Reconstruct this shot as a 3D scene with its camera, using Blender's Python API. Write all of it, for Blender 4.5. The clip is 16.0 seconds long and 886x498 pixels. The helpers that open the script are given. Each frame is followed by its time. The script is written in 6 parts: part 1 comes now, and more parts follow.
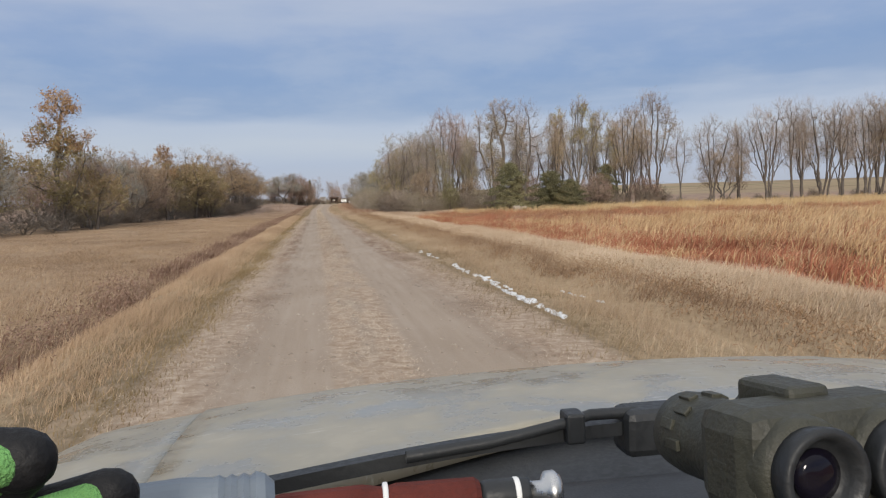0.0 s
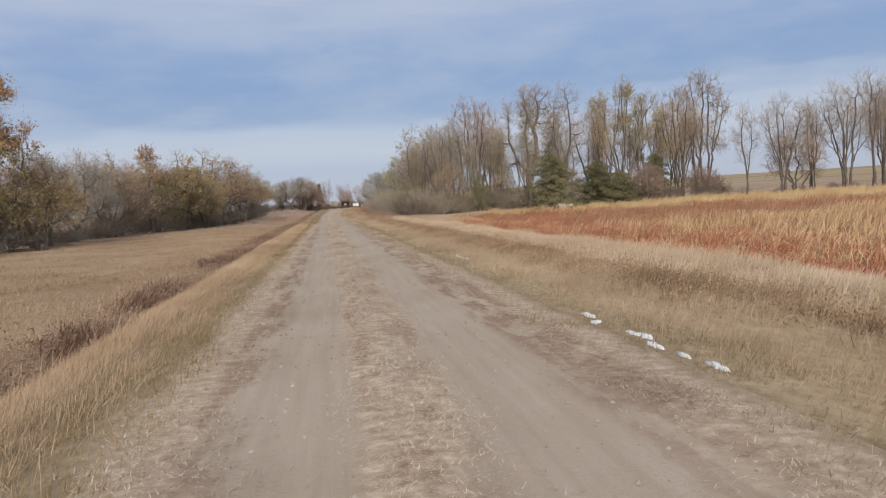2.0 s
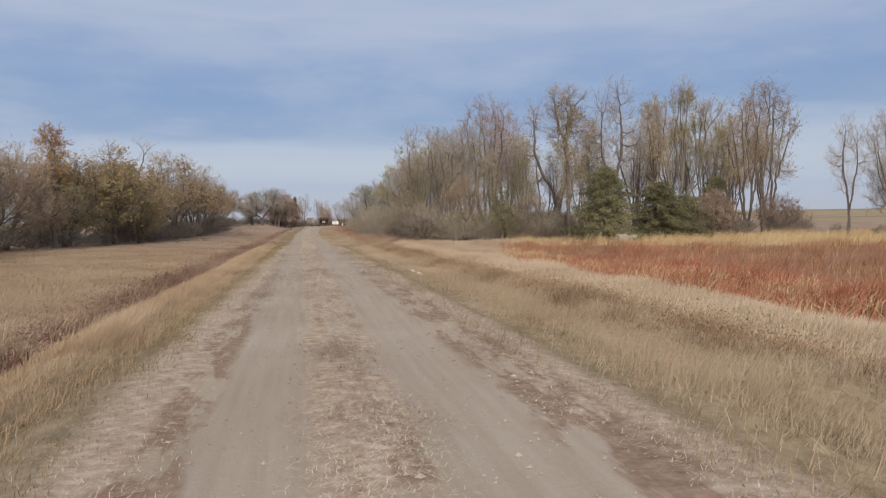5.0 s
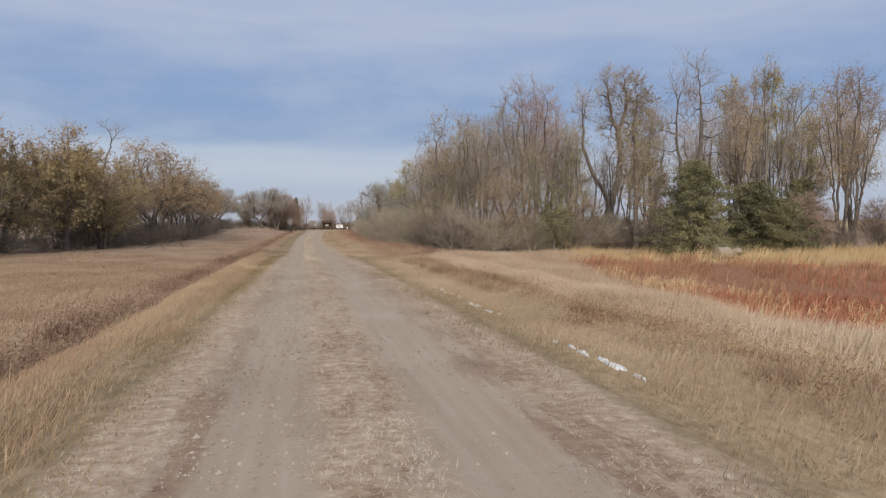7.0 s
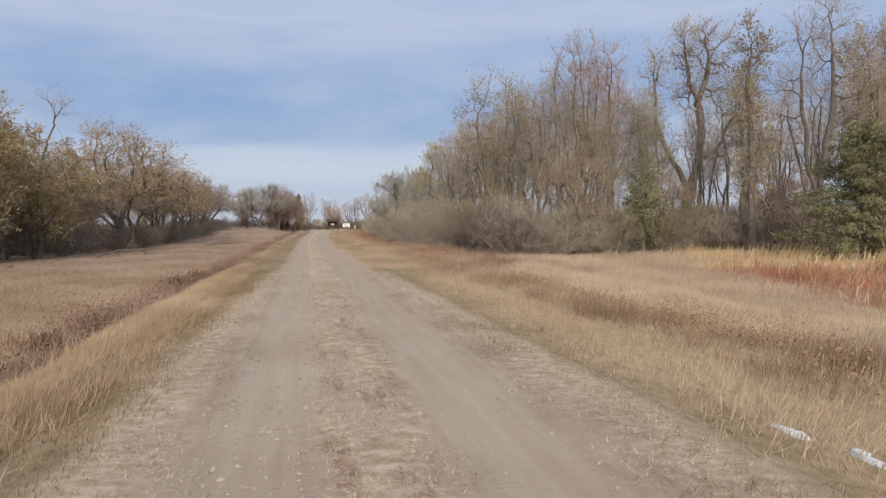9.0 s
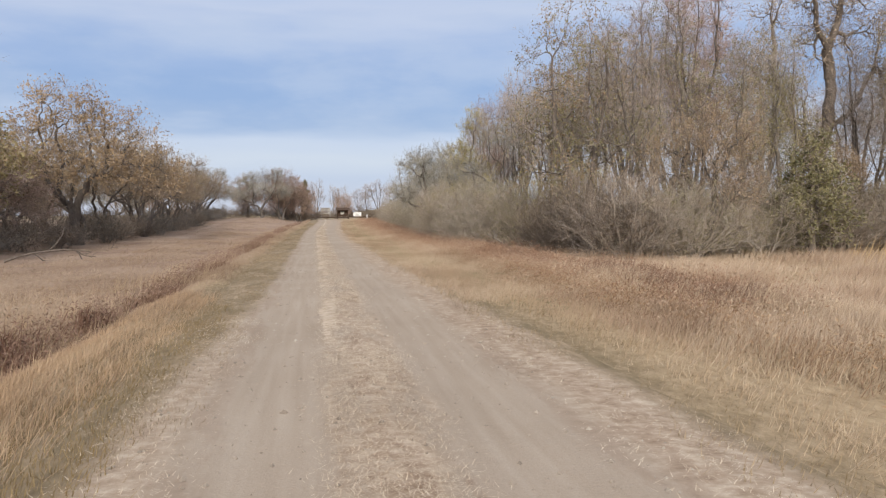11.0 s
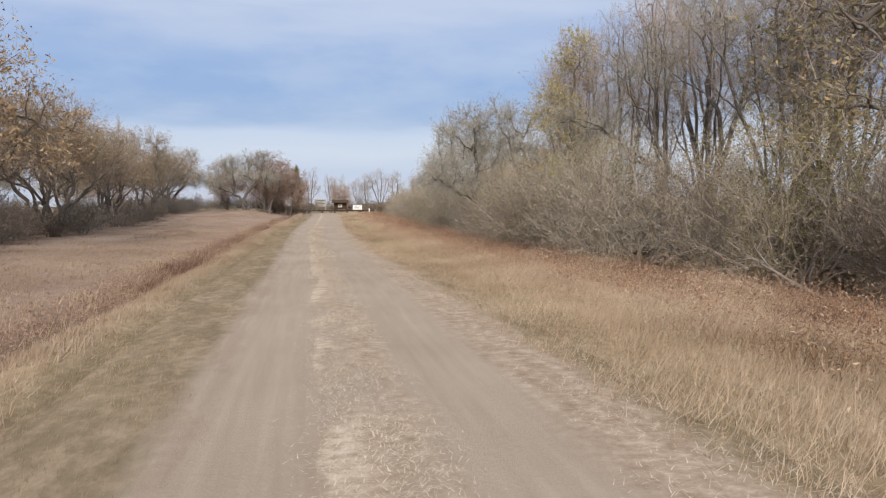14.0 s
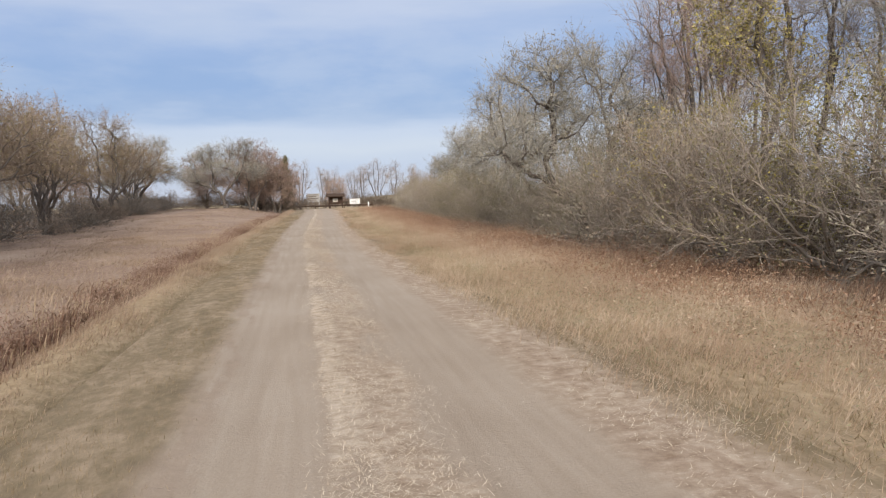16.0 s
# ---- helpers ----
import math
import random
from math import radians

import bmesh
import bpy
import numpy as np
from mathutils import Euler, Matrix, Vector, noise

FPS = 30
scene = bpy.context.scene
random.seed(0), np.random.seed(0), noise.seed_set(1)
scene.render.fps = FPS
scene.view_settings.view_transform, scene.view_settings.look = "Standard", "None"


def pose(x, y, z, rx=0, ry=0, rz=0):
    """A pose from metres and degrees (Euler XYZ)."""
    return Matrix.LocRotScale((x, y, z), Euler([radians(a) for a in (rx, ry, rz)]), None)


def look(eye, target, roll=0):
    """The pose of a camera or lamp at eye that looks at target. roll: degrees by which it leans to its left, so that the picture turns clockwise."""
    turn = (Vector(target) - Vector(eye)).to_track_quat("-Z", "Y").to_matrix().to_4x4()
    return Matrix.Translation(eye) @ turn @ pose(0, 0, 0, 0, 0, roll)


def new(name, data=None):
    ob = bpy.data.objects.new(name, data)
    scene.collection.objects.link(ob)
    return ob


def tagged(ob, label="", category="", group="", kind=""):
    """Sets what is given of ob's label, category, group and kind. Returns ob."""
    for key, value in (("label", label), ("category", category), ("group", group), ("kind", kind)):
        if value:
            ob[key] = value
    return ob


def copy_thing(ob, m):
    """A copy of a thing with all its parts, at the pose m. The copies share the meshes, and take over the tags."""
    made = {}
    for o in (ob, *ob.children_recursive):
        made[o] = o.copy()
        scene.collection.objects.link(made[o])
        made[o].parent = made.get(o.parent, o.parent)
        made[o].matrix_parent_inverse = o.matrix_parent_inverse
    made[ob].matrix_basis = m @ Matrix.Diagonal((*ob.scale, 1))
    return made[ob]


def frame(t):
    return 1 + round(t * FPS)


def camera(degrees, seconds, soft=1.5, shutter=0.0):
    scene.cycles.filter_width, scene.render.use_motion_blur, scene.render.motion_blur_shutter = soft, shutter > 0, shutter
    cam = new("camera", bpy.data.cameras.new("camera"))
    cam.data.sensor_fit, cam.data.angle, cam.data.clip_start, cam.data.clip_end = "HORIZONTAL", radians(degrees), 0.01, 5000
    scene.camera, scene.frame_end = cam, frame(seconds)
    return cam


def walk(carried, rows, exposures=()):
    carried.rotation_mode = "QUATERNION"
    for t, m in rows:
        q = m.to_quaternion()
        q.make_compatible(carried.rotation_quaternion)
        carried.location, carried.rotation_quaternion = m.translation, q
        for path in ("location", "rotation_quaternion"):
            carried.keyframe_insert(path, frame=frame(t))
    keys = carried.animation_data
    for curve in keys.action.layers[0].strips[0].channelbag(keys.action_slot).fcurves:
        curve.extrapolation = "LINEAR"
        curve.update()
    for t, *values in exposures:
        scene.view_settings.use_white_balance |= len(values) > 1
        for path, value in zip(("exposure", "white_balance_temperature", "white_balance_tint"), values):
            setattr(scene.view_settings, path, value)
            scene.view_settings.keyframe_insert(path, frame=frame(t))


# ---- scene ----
cam = camera(61.1, 16.0, soft=1.2)
PATH = [
    (0, (-0.050, -1.082, 1.521), (1.597, 8.760, 0.864), -1.65),
    (0.5, (-0.046, 2.403, 1.500), (1.476, 12.267, 0.893), -1.88),
    (1, (0.003, 5.869, 1.457), (1.425, 15.752, 0.908), -2.58),
    (1.5, (-0.006, 9.333, 1.491), (1.451, 19.209, 0.906), -3.04),
    (2, (-0.062, 12.819, 1.486), (1.438, 22.685, 0.854), -3.38),
    (2.5, (-0.003, 16.480, 1.495), (1.621, 26.332, 0.942), -2.94),
    (3, (0.053, 20.204, 1.508), (1.794, 30.044, 1.127), -2.40),
    (3.5, (0.074, 23.854, 1.504), (1.900, 33.681, 1.202), -1.83),
    (6, (-0.001, 41.433, 1.433), (1.817, 51.260, 1.078), -0.08),
    (6.5, (-0.004, 44.932, 1.482), (1.829, 54.757, 1.162), 0.16),
    (7, (-0.037, 48.552, 1.539), (1.791, 58.380, 1.269), 0.18),
    (7.5, (0.040, 52.015, 1.529), (1.848, 61.847, 1.271), 0.05),
    (8, (0.047, 55.530, 1.529), (1.860, 65.361, 1.265), -0.01),
    (8.5, (0.089, 59.231, 1.515), (1.890, 69.063, 1.232), -0.27),
    (9, (-0.012, 63.025, 1.485), (1.765, 72.862, 1.187), -0.68),
    (11.5, (-0.021, 80.041, 1.511), (1.628, 89.893, 1.032), -0.68),
    (12, (0.004, 83.591, 1.508), (1.628, 93.446, 1.016), -0.29),
    (12.5, (0.038, 87.105, 1.511), (1.684, 96.956, 1.018), -0.22),
    (13, (0.012, 90.468, 1.504), (1.693, 100.313, 0.993), -0.08),
    (13.5, (0.009, 93.747, 1.492), (1.734, 103.583, 0.977), -0.16),
    (14, (0.003, 96.940, 1.482), (1.768, 106.769, 0.963), -0.35),
    (14.5, (0.026, 100.141, 1.485), (1.818, 109.966, 0.973), -0.65),
    (15, (-0.034, 103.336, 1.453), (1.807, 113.151, 0.923), -0.98),
    (15.5, (-0.058, 106.597, 1.527), (1.810, 116.405, 0.962), -1.53),
    (16, (-0.062, 109.925, 1.483), (1.797, 119.731, 0.858), -1.92),
]
walk(cam, [(t, look(eye, target, roll)) for t, eye, target, roll in PATH],
     exposures=[(0, 0.1), (2.1, 0.15), (2.5, 0.33), (2.9, 0.12), (7, 0.08), (8, 0.08), (9, 0.24), (11.5, 0.42), (16, 0.42)])

# ---- light ----
SUN_EL, SUN_AZ = 22.0, 188.0          # degrees above the horizon; clockwise from the road's direction


def make_world():
    w = bpy.data.worlds.new("sky")
    w.use_nodes = True
    scene.world = w
    nt = w.node_tree
    N, L = nt.nodes, nt.links
    N.clear()
    out = N.new("ShaderNodeOutputWorld")
    bg = N.new("ShaderNodeBackground")
    L.new(bg.outputs[0], out.inputs[0])
    sky = N.new("ShaderNodeTexSky")
    sky.sky_type, sky.sun_disc = "NISHITA", False
    sky.sun_elevation, sky.sun_rotation = radians(SUN_EL), radians(SUN_AZ)
    tc = N.new("ShaderNodeTexCoord")
    sep = N.new("ShaderNodeSeparateXYZ")
    L.new(tc.outputs["Generated"], sep.inputs[0])
    # layered stratus: the cloud deck as a height profile bent by long flat noise
    mp = N.new("ShaderNodeMapping")
    mp.inputs["Scale"].default_value = (1.6, 1.6, 9.0)
    L.new(tc.outputs["Generated"], mp.inputs[0])
    n1 = N.new("ShaderNodeTexNoise")
    n1.inputs["Scale"].default_value, n1.inputs["Detail"].default_value, n1.inputs["Roughness"].default_value = 1.35, 3, 0.5
    L.new(mp.outputs[0], n1.inputs["Vector"])
    n2 = N.new("ShaderNodeTexNoise")
    n2.inputs["Scale"].default_value, n2.inputs["Detail"].default_value = 3.2, 4
    L.new(mp.outputs[0], n2.inputs["Vector"])

    def mth(op, a, b=None):
        m = N.new("ShaderNodeMath")
        m.operation = op
        for i, v in enumerate((a, b)):
            if v is None:
                continue
            if isinstance(v, (int, float)):
                m.inputs[i].default_value = v
            else:
                L.new(v, m.inputs[i])
        return m.outputs[0]
    bend = mth("MULTIPLY", mth("SUBTRACT", n1.outputs["Fac"], 0.5), 0.06)
    fine = mth("MULTIPLY", mth("SUBTRACT", n2.outputs["Fac"], 0.5), 0.085)
    amount = mth("MINIMUM", mth("MULTIPLY", mth("MAXIMUM", sep.outputs["Z"], 0.0), 7.0), 1.0)
    h = mth("ADD", sep.outputs["Z"], mth("MULTIPLY", mth("ADD", bend, fine), amount))
    ramp = N.new("ShaderNodeValToRGB")
    L.new(h, ramp.inputs[0])
    stops = [(0.0, (0.42, 0.46, 0.56)), (0.045, (0.385, 0.45, 0.60)), (0.075, (0.46, 0.51, 0.615)), (0.098, (0.42, 0.48, 0.615)),
             (0.128, (0.25, 0.34, 0.53)), (0.165, (0.22, 0.32, 0.53)), (0.21, (0.27, 0.36, 0.56)), (0.26, (0.42, 0.475, 0.61)), (0.30, (0.36, 0.44, 0.61)),
             (0.45, (0.62, 0.66, 0.74)), (1.0, (1.15, 1.15, 1.18))]
    el = ramp.color_ramp.elements
    while len(el) > 1:
        el.remove(el[-1])
    el[0].position, el[0].color = stops[0][0], (*stops[0][1], 1)
    for p, c in stops[1:]:
        el.new(p).color = (*c, 1)
    # soft mottling of the deck, paler where it thins
    mp3 = N.new("ShaderNodeMapping")
    mp3.inputs["Scale"].default_value = (2.2, 2.2, 6.5)
    L.new(tc.outputs["Generated"], mp3.inputs[0])
    n3 = N.new("ShaderNodeTexNoise")
    n3.inputs["Scale"].default_value, n3.inputs["Detail"].default_value, n3.inputs["Roughness"].default_value = 1.9, 7, 0.58
    L.new(mp3.outputs[0], n3.inputs["Vector"])
    thin = N.new("ShaderNodeMapRange")
    thin.interpolation_type = "SMOOTHSTEP"
    L.new(n3.outputs["Fac"], thin.inputs[0])
    for i, v in enumerate((0.40, 0.66, 0.0, 0.42)):
        thin.inputs[i + 1].default_value = v
    deck = N.new("ShaderNodeMix")
    deck.data_type = "RGBA"
    L.new(mth("MULTIPLY", thin.outputs[0], amount), deck.inputs[0])
    L.new(ramp.outputs[0], deck.inputs[6])
    deck.inputs[7].default_value = (0.43, 0.485, 0.60, 1)
    # a thin share of open sky shows through the deck
    veil = N.new("ShaderNodeMix")
    veil.data_type = "RGBA"
    veil.inputs[0].default_value = 0.88
    skys = N.new("ShaderNodeMix")
    skys.data_type, skys.blend_type = "RGBA", "MULTIPLY"
    skys.inputs[0].default_value = 1.0
    L.new(sky.outputs[0], skys.inputs[6])
    skys.inputs[7].default_value = (0.10, 0.10, 0.10, 1)
    L.new(skys.outputs[2], veil.inputs[6])
    L.new(deck.outputs[2], veil.inputs[7])
    L.new(veil.outputs[2], bg.inputs[0])
    bg.inputs[1].default_value = 1.0


make_world()
sun = new("sun", bpy.data.lights.new("sun", "SUN"))
sun.data.energy, sun.data.angle, sun.data.color = 2.3, radians(12), (1.0, 0.915, 0.80)
_az, _el = radians(SUN_AZ), radians(SUN_EL)
sun.matrix_world = look((0, 0, 60), (-60 * math.sin(_az) * math.cos(_el), -60 * math.cos(_az) * math.cos(_el), 60 - 60 * math.sin(_el)))


# ---- materials ----
class Mat:
    """A small builder for node materials."""

    def __init__(self, name, rough=0.9, metal=0.0, spec=0.25):
        self.m = bpy.data.materials.new(name)
        self.m.use_nodes = True
        self.t = self.m.node_tree
        self.N, self.L = self.t.nodes, self.t.links
        self.b = self.N["Principled BSDF"]
        self.b.inputs["Roughness"].default_value = rough
        self.b.inputs["Metallic"].default_value = metal
        self.b.inputs["Specular IOR Level"].default_value = spec

    def plug(self, sock, v):
        if isinstance(v, bpy.types.NodeSocket):
            self.L.new(v, sock)
        elif isinstance(v, (tuple, list)):
            sock.default_value = (*v, 1) if len(v) == 3 and len(sock.default_value) == 4 else v
        else:
            sock.default_value = v

    def pos(self, scale=(1, 1, 1), local=False):
        tc = self.N.new("ShaderNodeTexCoord" if local else "ShaderNodeNewGeometry")
        mp = self.N.new("ShaderNodeMapping")
        mp.inputs["Scale"].default_value = scale
        self.L.new(tc.outputs["Object" if local else "Position"], mp.inputs[0])
        return mp.outputs[0]

    def noise(self, vec, scale, detail=4, rough=0.55):
        n = self.N.new("ShaderNodeTexNoise")
        n.inputs["Scale"].default_value, n.inputs["Detail"].default_value, n.inputs["Roughness"].default_value = scale, detail, rough
        self.L.new(vec, n.inputs["Vector"])
        return n.outputs["Fac"]

    def math(self, op, a, b=0.0, c=0.0):
        n = self.N.new("ShaderNodeMath")
        n.operation = op
        for i, v in enumerate((a, b, c)):
            self.plug(n.inputs[i], v)
        return n.outputs[0]

    def band(self, v, lo, hi, out_lo=0.0, out_hi=1.0):
        n = self.N.new("ShaderNodeMapRange")
        n.interpolation_type = "SMOOTHSTEP"
        for i, k in enumerate((v, lo, hi, out_lo, out_hi)):
            self.plug(n.inputs[i], k)
        return n.outputs[0]

    def mix(self, f, a, b, kind="MIX"):
        n = self.N.new("ShaderNodeMix")
        n.data_type, n.blend_type = "RGBA", kind
        self.plug(n.inputs[0], f)
        self.plug(n.inputs[6], a)
        self.plug(n.inputs[7], b)
        return n.outputs[2]

    def ramp(self, f, stops):
        n = self.N.new("ShaderNodeValToRGB")
        el = n.color_ramp.elements
        while len(el) > 1:
            el.remove(el[-1])
        el[0].position, el[0].color = stops[0][0], (*stops[0][1], 1)
        for p, c in stops[1:]:
            el.new(p).color = (*c, 1)
        self.plug(n.inputs[0], f)
        return n.outputs[0]

    def axes(self, vec):
        n = self.N.new("ShaderNodeSeparateXYZ")
        self.L.new(vec, n.inputs[0])
        return n.outputs

    def island(self):
        return self.N.new("ShaderNodeNewGeometry").outputs["Random Per Island"]

    def own(self):
        return self.N.new("ShaderNodeObjectInfo").outputs["Random"]

    def bump(self, hgt, strength=0.4, dist=0.02):
        n = self.N.new("ShaderNodeBump")
        n.inputs["Strength"].default_value, n.inputs["Distance"].default_value = strength, dist
        self.L.new(hgt, n.inputs["Height"])
        self.L.new(n.outputs[0], self.b.inputs["Normal"])

    def done(self, colour, rough=None):
        self.plug(self.b.inputs["Base Color"], colour)
        if rough is not None:
            self.plug(self.b.inputs["Roughness"], rough)
        return self.m


def plain(name, colour, rough=0.6, metal=0.0, spec=0.4, vary=0.25, scale=8.0, bump=0.0):
    """Paint, plastic or metal with faint mottling and scuffs."""
    m = Mat(name, rough, metal, spec)
    p = m.pos(local=True)
    n = m.noise(p, scale, 5)
    n2 = m.noise(p, scale * 9, 3)
    dark = tuple(c * (1 - vary) for c in colour)
    light = tuple(min(1, c * (1 + vary)) for c in colour)
    c = m.ramp(m.math("ADD", m.math("MULTIPLY", n, 0.7), m.math("MULTIPLY", n2, 0.3)), [(0.3, dark), (0.7, light)])
    if bump:
        m.bump(n2, bump, 0.004)
    return m.done(c, m.band(n2, 0.3, 0.7, max(0.03, rough - 0.08), min(1, rough + 0.1)))


def foliage(name, stops, rough=0.8, through_light=0.0):
    """Leaves and blades: each its own shade, drifting slowly over the land."""
    m = Mat(name, rough, 0, 0.2)
    p = m.pos()
    drift = m.noise(p, 0.2, 4, 0.6)
    f = m.math("ADD", m.math("MULTIPLY_ADD", m.island(), 0.5, 0.03), m.math("MULTIPLY", m.band(drift, 0.34, 0.66), 0.45))
    return m.done(m.ramp(f, stops))


def bark_mat(name, dark, light):
    m = Mat(name, 0.95, 0, 0.1)
    p = m.pos((1, 1, 0.25), local=True)
    n = m.noise(p, 9, 6, 0.7)
    big = m.noise(p, 0.8, 3)
    m.bump(n, 0.6, 0.03)
    c = m.ramp(m.math("ADD", m.math("MULTIPLY", n, 0.6), m.math("MULTIPLY", big, 0.4)), [(0.3, dark), (0.7, light)])
    return m.done(c)


BARK = bark_mat("bark_grey_brown", (0.07, 0.056, 0.046), (0.27, 0.225, 0.19))
BARK_DARK = bark_mat("bark_dark", (0.056, 0.047, 0.041), (0.225, 0.192, 0.168))
BARK_PALE = bark_mat("bark_pale", (0.10, 0.085, 0.07), (0.30, 0.26, 0.22))
TWIG = foliage("twigs_grey_brown", [(0.0, (0.215, 0.173, 0.144)), (0.5, (0.365, 0.304, 0.26)), (1.0, (0.515, 0.44, 0.385))], 0.95)
TWIG_TAN = foliage("twigs_tan_brown", [(0.0, (0.17, 0.125, 0.09)), (0.5, (0.29, 0.225, 0.17)), (1.0, (0.43, 0.35, 0.275))], 0.95)
TWIG_RED = foliage("twigs_reddish", [(0.0, (0.22, 0.145, 0.115)), (0.5, (0.37, 0.265, 0.22)), (1.0, (0.52, 0.40, 0.34))], 0.95)
TWIG_GREY = foliage("twigs_lichen_grey", [(0.0, (0.19, 0.175, 0.15)), (0.5, (0.32, 0.30, 0.265)), (1.0, (0.46, 0.435, 0.39))], 0.95)
BRUSH = foliage("brush_twigs", [(0.0, (0.20, 0.163, 0.13)), (0.5, (0.375, 0.317, 0.266)), (1.0, (0.54, 0.47, 0.40))], 0.95)
# darker copy of the brush twigs: the undergrowth's shade is put into the colour
SHADED_BRUSH = foliage("brush_shaded", [(0.0, (0.095, 0.074, 0.058)), (0.5, (0.19, 0.154, 0.126)), (1.0, (0.31, 0.26, 0.218))], 0.95)
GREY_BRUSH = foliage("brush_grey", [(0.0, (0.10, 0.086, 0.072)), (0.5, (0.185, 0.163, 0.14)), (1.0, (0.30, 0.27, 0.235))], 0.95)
LEAF = {
    "olive": foliage("leaf_olive", [(0, (0.155, 0.128, 0.062)), (0.6, (0.30, 0.246, 0.124)), (1, (0.44, 0.35, 0.19))]),
    "gold": foliage("leaf_gold", [(0, (0.22, 0.145, 0.078)), (0.55, (0.365, 0.258, 0.152)), (1, (0.51, 0.385, 0.24))]),
    "tan": foliage("leaf_tan", [(0, (0.21, 0.145, 0.085)), (0.55, (0.38, 0.275, 0.175)), (1, (0.54, 0.415, 0.285))]),
    "yellow": foliage("leaf_yellow", [(0, (0.27, 0.23, 0.075)), (0.6, (0.46, 0.39, 0.13)), (1, (0.60, 0.51, 0.21))]),
    "grey": foliage("leaf_grey_green", [(0, (0.20, 0.18, 0.13)), (0.6, (0.36, 0.325, 0.245)), (1, (0.51, 0.465, 0.37))]),
    "moss": foliage("leaf_moss", [(0, (0.14, 0.125, 0.058)), (0.6, (0.275, 0.245, 0.125)), (1, (0.42, 0.37, 0.205))]),
    "dun": foliage("leaf_dun", [(0, (0.17, 0.125, 0.088)), (0.6, (0.31, 0.24, 0.172)), (1, (0.46, 0.365, 0.27))]),
    "rusty": foliage("leaf_rusty", [(0, (0.24, 0.12, 0.05)), (0.6, (0.38, 0.235, 0.12)), (1, (0.52, 0.37, 0.22))]),
    "pale": foliage("leaf_pale", [(0, (0.34, 0.26, 0.18)), (0.6, (0.50, 0.405, 0.30)), (1, (0.64, 0.54, 0.42))]),
    "needle": foliage("needles_dark", [(0, (0.095, 0.097, 0.05)), (0.6, (0.205, 0.196, 0.105)), (1, (0.36, 0.305, 0.17))]),
    "cedar": foliage("needles_bronze", [(0, (0.08, 0.08, 0.045)), (0.6, (0.165, 0.155, 0.085)), (1, (0.29, 0.245, 0.135))]),
}
GRASS = {
    "tan": foliage("grass_tan", [(0.0, (0.33, 0.228, 0.148)), (0.5, (0.47, 0.342, 0.226)), (1.0, (0.60, 0.468, 0.33))]),
    "pale": foliage("grass_pale", [(0.0, (0.28, 0.20, 0.13)), (0.5, (0.42, 0.318, 0.216)), (1.0, (0.56, 0.45, 0.325))]),
    "rust": foliage("weeds_rust", [(0, (0.11, 0.06, 0.042)), (0.5, (0.19, 0.115, 0.08)), (1, (0.33, 0.23, 0.165))]),
    "orange": foliage("grass_orange", [(0.0, (0.29, 0.19, 0.13)), (0.5, (0.45, 0.335, 0.24)), (1.0, (0.60, 0.485, 0.365))]),
    "green": foliage("grass_green", [(0.0, (0.15, 0.113, 0.063)), (0.5, (0.27, 0.203, 0.125)), (1.0, (0.43, 0.33, 0.22))]),
    "red": foliage("reeds_red", [(0, (0.23, 0.075, 0.042)), (0.5, (0.40, 0.16, 0.092)), (0.8, (0.51, 0.255, 0.15)), (1, (0.62, 0.42, 0.27))]),
    "brown": foliage("reeds_brown", [(0, (0.20, 0.095, 0.054)), (0.5, (0.345, 0.185, 0.105)), (1, (0.52, 0.345, 0.195))]),
    "redpale": foliage("reeds_pale", [(0, (0.34, 0.20, 0.10)), (0.4, (0.50, 0.34, 0.185)), (1, (0.67, 0.51, 0.31))]),
    "yellow": foliage("reeds_yellow", [(0, (0.36, 0.24, 0.12)), (0.5, (0.51, 0.37, 0.20)), (1, (0.66, 0.52, 0.32))]),
    "cream": foliage("grass_cream", [(0, (0.45, 0.335, 0.228)), (0.5, (0.585, 0.458, 0.33)), (1, (0.70, 0.582, 0.445))]),
    "weed": foliage("bank_weed", [(0, (0.14, 0.083, 0.052)), (0.5, (0.245, 0.158, 0.10)), (1, (0.38, 0.27, 0.178))]),
    "straw": foliage("straw", [(0.0, (0.40, 0.305, 0.215)), (0.5, (0.57, 0.465, 0.35)), (1.0, (0.72, 0.62, 0.49))]),
    "warm": foliage("meadow_warm", [(0, (0.22, 0.15, 0.095)), (0.5, (0.37, 0.268, 0.178)), (1, (0.52, 0.405, 0.285))]),
    "sward": foliage("verge_sward", [(0, (0.15, 0.108, 0.05)), (0.5, (0.27, 0.195, 0.10)), (1, (0.42, 0.32, 0.185))]),
    "curl": foliage("curled_weeds", [(0, (0.19, 0.11, 0.062)), (0.5, (0.33, 0.215, 0.125)), (1, (0.47, 0.345, 0.22))]),
    "blush": foliage("meadow_blush", [(0, (0.23, 0.16, 0.11)), (0.5, (0.35, 0.262, 0.19)), (1, (0.48, 0.38, 0.29))]),
    "leafy": foliage("dead_leaves_rust", [(0, (0.16, 0.085, 0.055)), (0.5, (0.31, 0.185, 0.12)), (1, (0.46, 0.315, 0.215))]),
    "ditch": foliage("ditch_leaves", [(0, (0.13, 0.075, 0.055)), (0.5, (0.255, 0.163, 0.12)), (1, (0.39, 0.28, 0.21))]),
    "sage": foliage("verge_sage", [(0, (0.17, 0.148, 0.085)), (0.5, (0.28, 0.243, 0.15)), (1, (0.41, 0.35, 0.235))]),
    "meadow": foliage("meadow_grass", [(0, (0.18, 0.12, 0.085)), (0.5, (0.31, 0.228, 0.165)), (1, (0.44, 0.345, 0.26))]),
}


